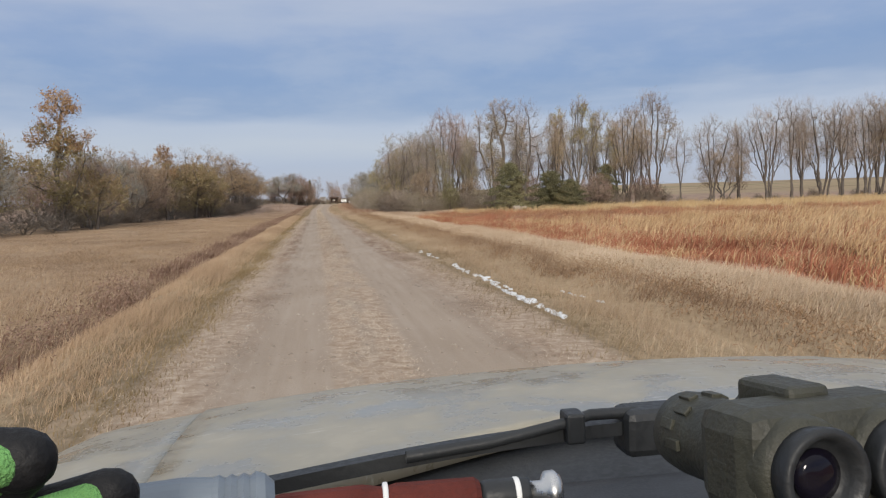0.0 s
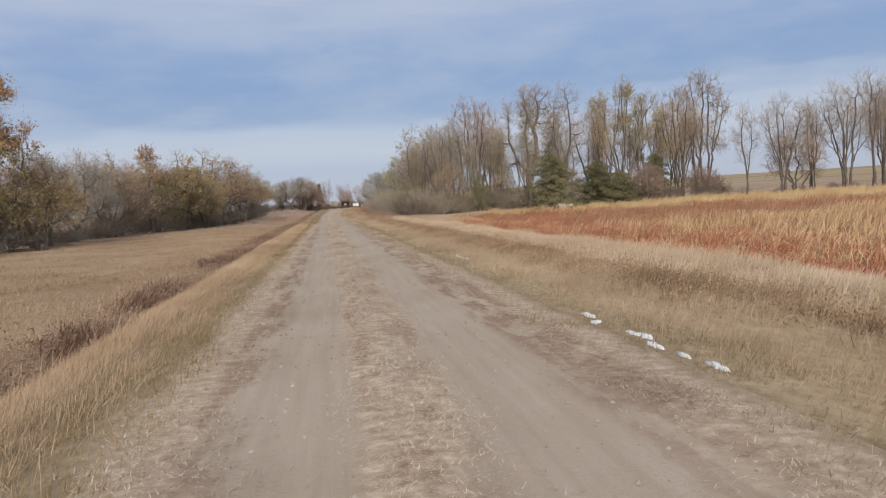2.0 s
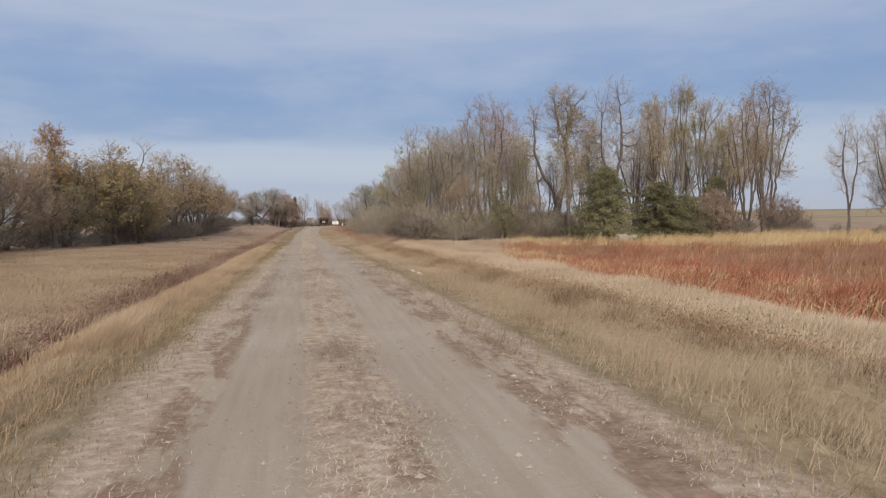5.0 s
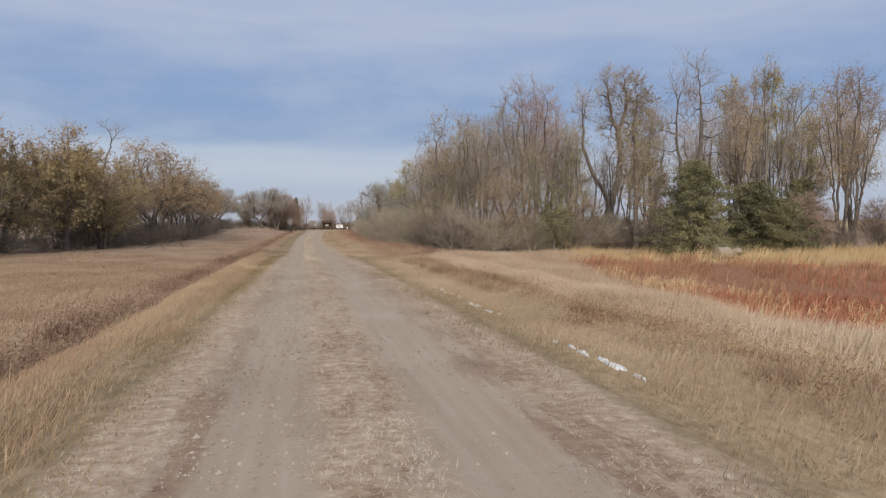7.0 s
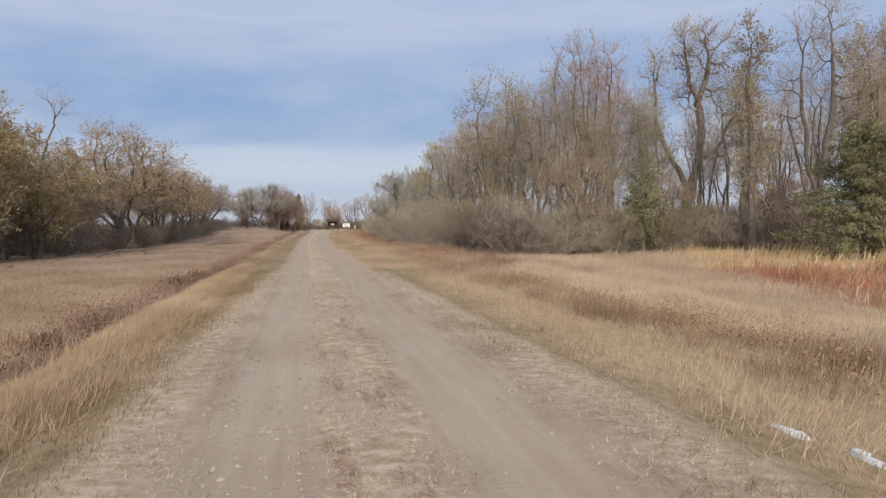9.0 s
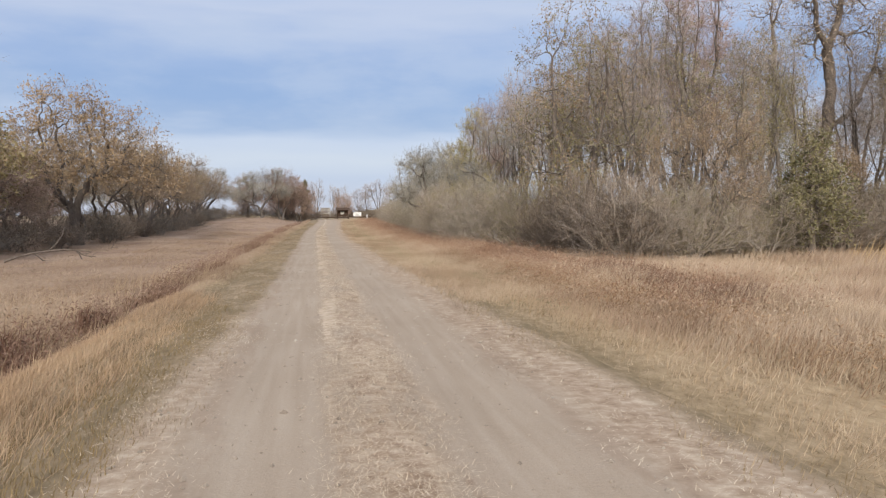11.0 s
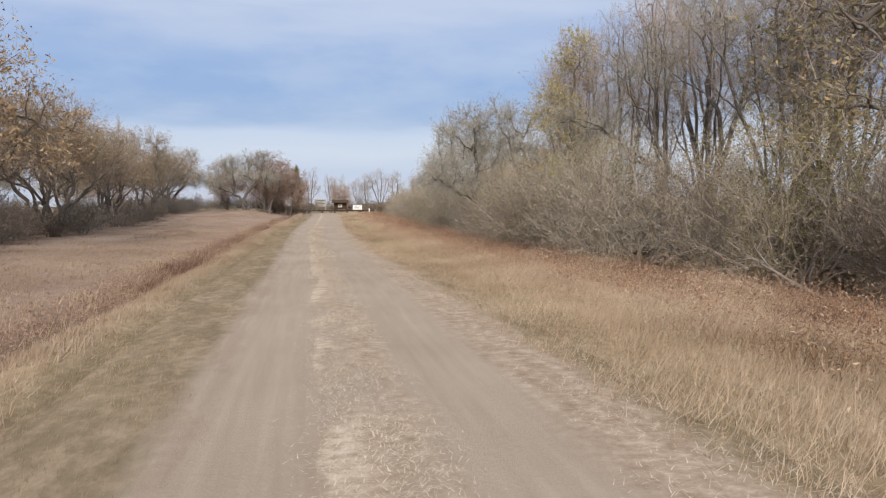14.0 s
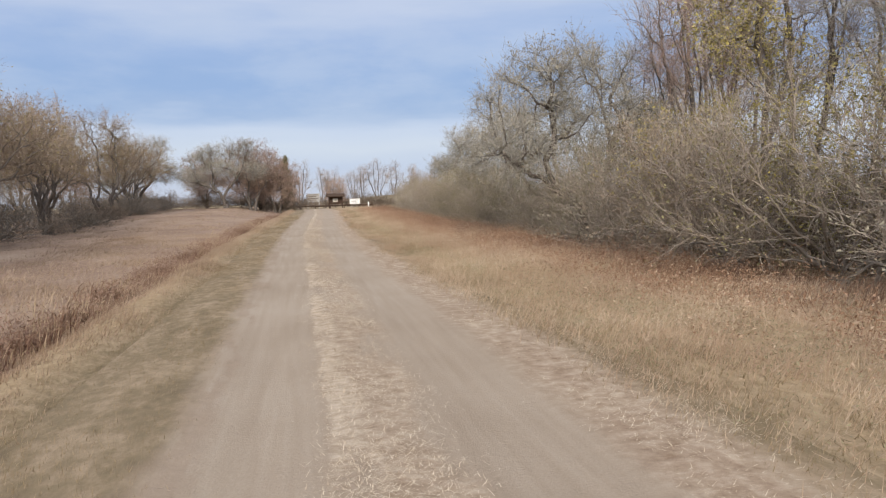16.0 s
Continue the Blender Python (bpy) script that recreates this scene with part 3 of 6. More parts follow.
def tree_proto(kind, seed, label, category, lobes, n, bark, twig, leafs, stems=1, fork=2.0, gnarl=0.2, arch=0.12, girth=0.0115, each=8, spray=0.9, rise=0.35, spread=0.75, width=0.016,
               leaf=0.06, patchy=0.5, sides=(8, 5, 3)):
    """A tree or bush: trunk and limbs, twigs, and leaves. leafs: rows of (number, material, lowest share of the height, highest)."""
    r = np.random.default_rng(seed)
    thing = tagged(new(kind), label, category)
    targets = crown_points(r, lobes, n)
    lines, ends = limbs(r, targets, stems, fork, gnarl, arch, girth)
    V, F = tubes(lines, (0, 1, 2), sides)
    t = new("trunk", arrays_mesh("trunk", V, F, bark, True))
    t.parent = thing
    V, P, T = sprays(r, ends, each, spray, rise, spread, width)
    t = tagged(new("twig_canopy", arrays_mesh("twig_canopy", V, np.arange(len(V)).reshape(-1, 3), twig)), kind="stuff")
    t.parent = thing
    top = float(np.percentile(T[:, 2], 99.7))
    for count, mat, lo, hi in leafs:
        # leaves hang on in bunches, some boughs full and others bare
        full = np.sin(P[:, 0] * 1.5 + seed) + np.sin(P[:, 1] * 1.7 + 2 * seed) + np.sin(P[:, 2] * 1.9 + count)
        w = np.where(full > 0.1, 1.0, 1 - patchy) * ((P[:, 2] > lo * top) & (P[:, 2] <= hi * top))
        if not count or not w.sum():
            continue
        i = r.choice(len(P), count, p=w / w.sum())
        c = P[i] + (T[i] - P[i]) * r.uniform(0.15, 1.05, count)[:, None] + r.normal(size=(count, 3)) * spray * 0.06
        V, F = leaf_cloud(c, leaf, r)
        t = new("crown", arrays_mesh("crown", V, F, mat))
        t.parent = thing
    thing["reach"] = top
    PROTO[kind, seed] = [thing, False]


def put(kind, seed, x, y, height, turn=0.0, lean=(0, 0), group="", wide=1.0):
    """Stands a tree or bush of that height on the ground."""
    proto = PROTO[kind, seed]
    s = height / proto[0]["reach"]
    m = pose(x, y, float(ground_z(x, y)), lean[0], lean[1], turn) @ Matrix.Diagonal((s * wide, s * wide, s, 1))
    if proto[1]:
        ob = copy_thing(proto[0], m @ Matrix.Diagonal([1 / v for v in proto[0].scale] + [1]))
    else:
        ob, proto[1] = proto[0], True
        ob.matrix_basis = m
    return tagged(ob, group=group) if group else ob


# broad crowns beside the meadow
tree_proto("spreading_tree", 11, "broad spreading tree with golden autumn leaves", "tree",
           [(-0.6, 0, 7.4, 3.0, 3.2, 2.2), (-3.4, 0.5, 5.6, 2.4, 2.6, 1.9), (3.0, -0.3, 5.6, 2.7, 2.8, 2.0), (4.6, 0.3, 3.4, 2.1, 2.4, 1.7), (-4.2, -0.6, 3.4, 1.9, 2.2, 1.5), (0.4, -2.6, 4.6, 2.8, 2.0, 1.9), (0.2, 2.6, 5.2, 2.8, 2.2, 2.0)], 400, BARK_DARK, TWIG_TAN,
           [(19000, LEAF["gold"], 0.32, 1), (7000, LEAF["dun"], 0.1, 0.7)], fork=1.7, gnarl=0.36, leaf=0.075, each=4, spray=0.9, rise=0.15, patchy=0.7, width=0.012)
tree_proto("spreading_tree", 12, "broad tree with sparse tan leaves and crooked limbs", "tree",
           [(-1.2, 0, 5.6, 2.7, 2.6, 2.6), (1.9, 0.4, 4.8, 2.4, 2.6, 2.3), (0.2, -1.7, 4.0, 2.4, 2.0, 1.8), (-2.6, 1, 3.2, 1.9, 1.8, 1.6), (2.8, -0.6, 2.6, 1.9, 1.8, 1.3)], 270, BARK_DARK, TWIG_TAN,
           [(6500, LEAF["tan"], 0.3, 1), (3000, LEAF["gold"], 0.5, 1)], stems=3, fork=1.3, gnarl=0.36, leaf=0.055, each=7, spray=0.95, rise=0.3)
tree_proto("spreading_tree", 13, "broad olive-green tree beginning to turn", "tree",
           [(0, 0, 5.0, 2.9, 2.9, 3.0), (-2.1, 0.5, 3.4, 2.0, 2.2, 2.0), (2.2, -0.4, 3.6, 2.0, 2.2, 2.1), (0.3, -1.6, 2.4, 2.2, 1.6, 1.6)], 260, BARK_DARK, TWIG_TAN,
           [(12000, LEAF["olive"], 0.05, 0.8), (7500, LEAF["gold"], 0.4, 1)], stems=2, fork=1.2, gnarl=0.3, leaf=0.085, each=4, spray=0.85, patchy=0.75, width=0.012)
tree_proto("spreading_tree", 14, "slim tiered tree with rusty gold leaves", "tree",
           [(0.3, 0, 8.6, 1.3, 1.3, 1.5), (-0.9, 0.3, 6.6, 1.5, 1.5, 1.3), (1.2, -0.3, 5.6, 1.6, 1.6, 1.5), (-1.2, -0.4, 3.8, 1.8, 1.8, 1.5), (0.8, 0.5, 2.6, 1.8, 1.8, 1.3)], 210, BARK_DARK, TWIG,
           [(6500, LEAF["rusty"], 0.55, 1), (8500, LEAF["olive"], 0.1, 0.75)], fork=1.5, gnarl=0.3, leaf=0.08, each=5, spray=0.75, patchy=0.85, width=0.012)
tree_proto("spreading_tree", 15, "rounded grey-brown tree with dense fine twigs", "tree",
           [(0, 0, 4.6, 3.6, 3.2, 3.2), (-1.9, 0, 3.2, 2.2, 2.4, 2.2), (2.2, 0.3, 3.2, 2.2, 2.4, 2.2)], 260, BARK_DARK, TWIG_RED,
           [(8000, LEAF["dun"], 0.1, 1)], stems=2, fork=1.0, gnarl=0.3, leaf=0.08, each=9, spray=0.95, width=0.024)
tree_proto("spreading_tree", 19, "spreading gnarled tree with brown twigs and few dull leaves", "tree",
           [(0, 0, 6.2, 2.6, 2.4, 1.8), (-2.5, 0.3, 5.0, 2.0, 2.0, 1.6), (2.6, -0.2, 4.8, 2.1, 2.0, 1.6), (0.4, 1.2, 4.2, 2.0, 1.8, 1.4), (3.9, 0.3, 3.4, 1.4, 1.4, 1.1), (-3.7, -0.2, 3.5, 1.4, 1.4, 1.1)], 250, BARK_DARK, TWIG_TAN,
           [(4800, LEAF["dun"], 0.2, 1), (2600, LEAF["olive"], 0.3, 0.9)], stems=2, fork=1.0, gnarl=0.36, arch=0.14, leaf=0.065, each=8, spray=0.85, width=0.014, patchy=0.7)
tree_proto("bare_topped_tree", 16, "olive-leaved tree with bare crooked limbs on top", "tree",
           [(-1.4, 0, 9.0, 1.3, 1.3, 1.2), (1.6, 0.3, 9.4, 1.2, 1.2, 1.2), (0, 0, 5.6, 3.0, 3.0, 2.3), (-2.3, 0, 4.2, 1.8, 2.2, 2.0), (2.2, 0, 4.4, 1.9, 2.2, 2.0)], 260, BARK_DARK, TWIG,
           [(13000, LEAF["olive"], 0.1, 0.72), (4500, LEAF["gold"], 0.4, 0.76)], fork=1.6, gnarl=0.4, leaf=0.085, each=4, spray=0.85, patchy=0.8, width=0.013)
# crooked grey trees
for sd, count in ((21, 1200), (22, 12000)):
    tree_proto("crooked_tree", sd, "crooked grey tree almost without leaves" if sd == 21 else "crooked grey tree with pale grey-green leaves", "tree",
               [(-1.8, 0, 5.2, 1.9, 1.6, 1.5), (1.3, 0.3, 6.2, 2.1, 1.7, 1.3), (2.7, -0.4, 4.0, 1.6, 1.6, 1.2), (-3.0, 0.4, 3.3, 1.6, 1.6, 1.1), (0, -1.4, 4.0, 1.8, 1.4, 1.2)], 230, BARK_DARK, TWIG_GREY,
               [(count, LEAF["grey"], 0.1, 1)], stems=2 if sd == 21 else 1, fork=1.0, gnarl=0.42, arch=0.2, girth=0.011, leaf=0.042, each=12, spray=0.75, rise=0.25)
# upright bare trees
for sd, stems, lobes in (
        (1, 1, [(0, 0, 11.4, 2.4, 2.2, 3.4), (-2.2, 0.4, 8.6, 1.7, 1.6, 2.6), (2.3, -0.2, 9.2, 1.7, 1.6, 2.8), (0.2, 0.8, 6.2, 1.9, 1.6, 1.8)]),
        (2, 2, [(-1.8, 0, 10.8, 2.0, 1.8, 3.4), (1.7, 0.2, 11.4, 1.9, 1.8, 3.2), (0.0, -1.0, 8.2, 2.2, 1.6, 2.4), (3.0, 0, 7.6, 1.6, 1.4, 2.0), (-3.0, 0, 7.2, 1.4, 1.4, 1.8)]),
        (3, 3, [(-2.4, 0, 8.6, 1.7, 1.5, 2.6), (0.2, 0.5, 10.0, 1.9, 1.6, 3.2), (2.5, -0.3, 9.0, 1.7, 1.5, 2.8), (0, 0, 6.0, 2.6, 1.8, 1.8)])):
    tree_proto("tall_bare_tree", sd, "tall leafless tree with fine grey-brown twigs", "tree", lobes, 170, BARK_DARK, TWIG, [(700, LEAF["tan"], 0.5, 1)],
               stems=stems, fork=2.4, gnarl=0.15, arch=0.04, girth=0.014, leaf=0.06, each=5, spray=1.35, rise=0.5, spread=0.75, width=0.019)
# tall trees with thinning leaves
tree_proto("tall_leafy_tree", 4, "tall forked tree with thinning tan autumn leaves", "tree",
           [(0, 0, 13.0, 2.6, 2.4, 2.6), (-2.7, 0.3, 10.2, 2.0, 1.9, 2.3), (2.7, -0.3, 10.8, 2.0, 1.9, 2.4), (0.3, 0.6, 7.8, 2.4, 1.9, 2.0), (2.4, 0, 6.4, 1.5, 1.4, 1.4)], 270, BARK_DARK, TWIG_TAN,
           [(5500, LEAF["tan"], 0.35, 1), (1500, LEAF["olive"], 0.2, 0.7)], stems=2, fork=2.6, gnarl=0.2, arch=0.05, girth=0.014, leaf=0.085, each=4, spray=1.15, rise=0.4, width=0.016, patchy=0.75)
tree_proto("tall_leafy_tree", 5, "slender tall tree with grey-green thinning leaves", "tree",
           [(0, 0, 11.4, 1.2, 1.2, 2.4), (-0.7, 0.2, 8.2, 1.1, 1.1, 1.8), (0.8, -0.2, 6.6, 1.2, 1.2, 1.8), (0, 0.2, 4.4, 1.1, 1.1, 1.4)], 150, BARK, TWIG,
           [(5500, LEAF["olive"], 0.2, 1)], fork=3.0, gnarl=0.18, arch=0.05, girth=0.0135, leaf=0.08, each=7, spray=0.9, rise=0.5, width=0.018)
tree_proto("tall_leafy_tree", 6, "tall pale-barked tree with yellow-green leaves in bunches", "tree",
           [(0.6, 0, 14.2, 1.6, 1.6, 1.8), (-2.4, 0.3, 12.0, 1.5, 1.5, 2.2), (3.4, -0.3, 12.2, 1.5, 1.5, 1.8), (3.6, 0.4, 8.8, 1.5, 1.4, 1.4), (-3.0, -0.3, 8.2, 1.5, 1.5, 1.5), (0.3, 0.5, 10.2, 1.5, 1.5, 1.7)], 250, BARK_PALE, TWIG,
           [(4500, LEAF["yellow"], 0.3, 1), (3500, LEAF["olive"], 0.25, 0.9)], stems=3, fork=3.2, gnarl=0.2, arch=0.05, girth=0.015, leaf=0.085, each=6, spray=1.0, rise=0.5, patchy=0.9, width=0.018)
tree_proto("big_forked_tree", 7, "great forked tree with twisting limbs and pale leaf tufts", "tree",
           [(1.2, 0, 14.8, 2.6, 2.2, 2.2), (3.8, 0.3, 12.2, 2.0, 1.8, 1.8), (-2.4, 0.2, 13.0, 1.4, 1.3, 2.0), (-3.4, -0.3, 9.6, 1.8, 1.4, 1.8), (4.0, -0.4, 9.4, 2.0, 1.4, 1.2), (0.8, 0.5, 11.4, 1.8, 1.4, 1.8), (2.6, 0.3, 6.4, 1.8, 1.4, 1.2), (-2.6, 0, 6.0, 1.4, 1.4, 1.4)], 300, BARK, TWIG_TAN,
           [(4500, LEAF["pale"], 0.5, 1), (800, LEAF["olive"], 0.3, 0.7)], stems=1, fork=3.4, gnarl=0.22, arch=0.05, girth=0.019, leaf=0.08, each=6, spray=1.1, rise=0.2, patchy=0.8, width=0.02)
# the roadside wood
tree_proto("wood_tree", 8, "many-stemmed wood tree with reddish-brown fine twigs", "tree",
           [(0, 0, 10.6, 3.3, 3.2, 4.2), (-2.4, 0.4, 7.6, 2.0, 2.2, 3.0), (2.6, -0.3, 8.0, 2.0, 2.2, 3.2)], 330, BARK_DARK, TWIG_RED,
           [(3500, LEAF["dun"], 0.3, 1)], stems=4, fork=2.2, gnarl=0.16, arch=0.04, girth=0.0105, leaf=0.065, each=7, spray=1.1, rise=0.65, spread=0.6, width=0.016)
tree_proto("wood_tree", 9, "dense wood tree with olive and gold leaves down to the ground", "tree",
           [(0, 0, 8.0, 2.5, 2.5, 3.2), (-1.5, 0.3, 5.0, 2.2, 2.2, 2.4), (1.6, -0.2, 5.4, 2.2, 2.2, 2.6), (0, -0.8, 2.8, 2.5, 2.2, 2.0)], 300, BARK, TWIG,
           [(7500, LEAF["moss"], 0.08, 1), (4500, LEAF["gold"], 0.2, 1)], stems=3, fork=1.5, gnarl=0.26, girth=0.010, leaf=0.06, each=4, spray=0.9, patchy=0.75, width=0.011)
tree_proto("wood_tree", 10, "slim wood tree with bright yellow-green leaf bunches", "tree",
           [(0.2, 0, 8.4, 1.1, 1.1, 1.6), (-0.8, 0.2, 6.2, 1.2, 1.2, 1.3), (0.9, 0, 4.8, 1.2, 1.2, 1.2)], 130, BARK_DARK, TWIG,
           [(4200, LEAF["yellow"], 0.3, 1), (3000, LEAF["moss"], 0.15, 1)], fork=2.4, gnarl=0.22, girth=0.008, leaf=0.055, each=8, spray=0.75, rise=0.3, patchy=0.9)
tree_proto("wood_tree", 17, "slim wood tree with small grey-green leaves", "tree",
           [(0, 0, 10.2, 1.7, 1.7, 2.4), (-1.2, 0.3, 7.4, 1.6, 1.6, 2.0), (1.2, -0.4, 6.2, 1.6, 1.6, 2.0), (0.1, 0.3, 4.0, 1.6, 1.6, 1.5)], 250, BARK_PALE, TWIG,
           [(6500, LEAF["moss"], 0.15, 1), (900, LEAF["yellow"], 0.4, 0.8)], stems=2, fork=2.2, gnarl=0.22, girth=0.012, leaf=0.06, each=6, spray=0.95, rise=0.35, patchy=0.7, width=0.012)
tree_proto("leaning_tree", 18, "dark tree with long bent limbs reaching over the brush", "tree",
           [(-4.8, -0.2, 5.0, 1.6, 1.3, 0.8), (-2.6, 0.3, 6.9, 1.7, 1.4, 1.1), (0.2, 0, 8.8, 1.8, 1.6, 1.5), (2.0, 0.4, 7.2, 1.4, 1.4, 1.4), (-3.6, -0.8, 3.6, 1.2, 1.0, 0.6)], 190, BARK_DARK, TWIG_GREY,
           [(1500, LEAF["grey"], 0.2, 1), (700, LEAF["yellow"], 0.5, 0.9)], stems=1, fork=1.7, gnarl=0.22, arch=0.24, girth=0.0088, leaf=0.045, each=10, spray=0.85, rise=0.2, width=0.011)
# shrubs
DOME = [(0, 0, 1.5, 1.7, 1.7, 1.5), (-1.0, 0.3, 1.0, 1.2, 1.3, 1.1), (1.0, -0.3, 1.1, 1.2, 1.3, 1.2)]
for sd, lf in ((31, "grey"), (32, "moss"), (33, "dun")):
    tree_proto("brush_shrub", sd, {"grey": "dense grey-brown roadside shrub with few leaves", "moss": "dense shrub with small olive leaves", "dun": "dense brown shrub with dull dead leaves"}[lf], "shrub", DOME, 170, BRUSH, BRUSH,
               [(9000, LEAF[lf], 0.0, 1)], stems=9, fork=0.45, gnarl=0.22, arch=0.06, girth=0.0055, each=5, spray=0.68, rise=0.4, spread=0.7, width=0.0085, leaf=0.024, sides=(5, 4, 3))
tree_proto("brush_shrub", 35, "dense brown shrub at the wood's edge with twigs darkened for shade", "shrub", DOME, 170, SHADED_BRUSH, SHADED_BRUSH,
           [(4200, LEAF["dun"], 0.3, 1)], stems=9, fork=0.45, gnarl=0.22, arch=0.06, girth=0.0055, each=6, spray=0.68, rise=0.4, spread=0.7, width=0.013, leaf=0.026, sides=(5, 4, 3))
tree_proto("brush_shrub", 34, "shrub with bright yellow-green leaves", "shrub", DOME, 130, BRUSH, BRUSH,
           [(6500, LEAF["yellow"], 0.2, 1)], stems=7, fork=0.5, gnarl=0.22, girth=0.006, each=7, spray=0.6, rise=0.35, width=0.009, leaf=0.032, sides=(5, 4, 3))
# the brown thicket carries the shade low among the trees in its twig colour
for sd, twig, label in ((36, SHADED_BRUSH, "low tangled brown thicket with twigs darkened for shade"), (39, GREY_BRUSH, "dense leafless grey thicket under the trees")):
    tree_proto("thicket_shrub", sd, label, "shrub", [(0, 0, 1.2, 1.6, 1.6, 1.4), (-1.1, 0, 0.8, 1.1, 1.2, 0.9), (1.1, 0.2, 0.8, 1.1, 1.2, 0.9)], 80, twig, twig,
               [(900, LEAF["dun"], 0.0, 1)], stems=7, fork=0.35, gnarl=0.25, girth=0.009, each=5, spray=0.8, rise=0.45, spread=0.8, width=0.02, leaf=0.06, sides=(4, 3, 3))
tree_proto("ivy_shrub", 40, "dark green leafy climber heaped round a stump", "shrub", [(0, 0, 3.4, 0.8, 0.8, 1.5), (0, 0, 1.8, 1.2, 1.2, 1.6), (0.7, 0, 1.2, 1.0, 1.0, 1.1)], 90, BARK, TWIG,
           [(6500, LEAF["moss"], 0.0, 1), (3000, LEAF["needle"], 0.0, 1)], fork=0.8, each=7, spray=0.5, leaf=0.06, rise=0.1)


def conifer_proto(kind, H, R, mat, label, seed):
    """A cedar: whorls of drooping boughs with needles in flat sprays, and gaps between them."""
    r = np.random.default_rng(seed)
    thing = tagged(new(kind), label, "tree")
    lines = [(np.array([[0, 0, -0.1], [0.03, 0, H * 0.5], [0, 0.02, H]]), np.array([0.14, 0.08, 0.01]), 0)]
    C = []
    for k in range(84):
        z = H * (0.05 + 0.92 * (k + r.uniform(0, 1)) / 84)
        a, reach = k * 2.4 + r.uniform(-0.5, 0.5), R * (1 - (z / H) ** 1.9) ** 0.7 * r.uniform(0.35, 1.15) + 0.12
        d = np.array([math.cos(a), math.sin(a), 0])
        tip = d * reach + [0, 0, z - 0.06 * reach]
        lines.append((np.array([[0, 0, z * 0.93], d * reach * 0.5 + [0, 0, z + 0.05], tip]), np.array([0.03, 0.018, 0.006]), 1))
        n = int(130 + 330 * reach / R)
        s = r.uniform(0.25, 1.06, n)[:, None]
        C.append(np.array([0, 0, z]) + (tip - [0, 0, z]) * s + r.normal(size=(n, 3)) * np.array([0.24, 0.24, 0.13]) * (1.15 - 0.5 * s))
    V, F = tubes(lines, (0, 1), (7, 4))
    t = new("trunk", arrays_mesh("trunk", V, F, BARK, True))
    t.parent = thing
    V, F = leaf_cloud(np.concatenate(C), 0.06, r, 2.6)
    t = new("crown", arrays_mesh("crown", V, F, mat))
    t.parent = thing
    thing["reach"] = float(H)
    PROTO[kind, seed] = [thing, False]


conifer_proto("cedar_tree", 5.6, 2.9, LEAF["needle"], "dense dark green cedar at the field's edge", 41)
conifer_proto("cedar_tree", 4.4, 2.9, LEAF["cedar"], "low bronze-green cedar at the field's edge", 42)

rt = random.Random(5)
LEFT, RIGHT, END, WOOD, HEDGE = "trees beside the meadow", "trees behind the field", "trees at the road's end", "trees of the roadside wood", "roadside shrubs"
# along the meadow: x, y, height, breadth, kind, seed, turn
for x, y, h, w, kind, sd, a in [
    (-20.5, 47, 6.0, 1, "crooked_tree", 21, 40), (-22, 53, 7.5, 1, "spreading_tree", 13, 10), (-18.9, 59.5, 10.6, 1, "spreading_tree", 14, 0), (-17.2, 61.5, 5.6, 1, "spreading_tree", 13, 200), (-19.5, 69, 6.4, 0.9, "crooked_tree", 21, 130),
    (-20.5, 78, 7.2, 0.9, "crooked_tree", 22, 200), (-20, 86.5, 8.2, 1, "spreading_tree", 12, 30), (-17.6, 93, 9.0, 0.95, "spreading_tree", 14, 120), (-18.2, 98, 7.8, 1.05, "spreading_tree", 13, 80), (-15.8, 103, 8.4, 1, "spreading_tree", 13, 300),
    (-16.9, 112.7, 10.6, 1.05, "bare_topped_tree", 16, 10),
]:
    put(kind, sd, x, y, h, a, group=LEFT, wide=w)
for x, y, h, w, kind, sd, a in [
    (-14.7, 126.5, 10.3, 1.0, "spreading_tree", 11, 0), (-18.5, 121, 8.2, 1.0, "spreading_tree", 12, 60), (-16.4, 135.5, 8.6, 1.0, "spreading_tree", 19, 190), (-13.8, 142, 8.2, 1.0, "spreading_tree", 19, 40), (-16.2, 149, 8.6, 1.0, "spreading_tree", 19, 250),
    (-14.2, 156, 7.6, 1.0, "spreading_tree", 19, 310), (-16.5, 163, 8.8, 1.0, "spreading_tree", 19, 90), (-15.2, 174, 8.8, 0.9, "spreading_tree", 19, 15), (-14.6, 184, 7.4, 1.0, "crooked_tree", 22, 20), (-17, 193, 7.2, 1.0, "crooked_tree", 21, 75),
]:
    put(kind, sd, x, y, h, a, group=LEFT, wide=w)
for x, y, h, w, kind, sd, a in [
    (-8.0, 196.5, 8.0, 1.05, "crooked_tree", 22, 0), (-5.2, 198.5, 8.2, 0.95, "spreading_tree", 15, 30), (-2.6, 201, 6.6, 1.0, "spreading_tree", 15, 160), (-4.6, 204, 7.4, 1.0, "spreading_tree", 15, 260), (-10.8, 203, 7.0, 1, "spreading_tree", 15, 80), (-22, 214, 6.4, 1, "spreading_tree", 12, 40),
    (-27, 206, 6.6, 1, "spreading_tree", 15, 220),
]:
    put(kind, sd, x, y, h, a, group=END, wide=w)
put("cedar_tree", 42, -1.5, 205, 6.9, 30, group=END, wide=0.24)
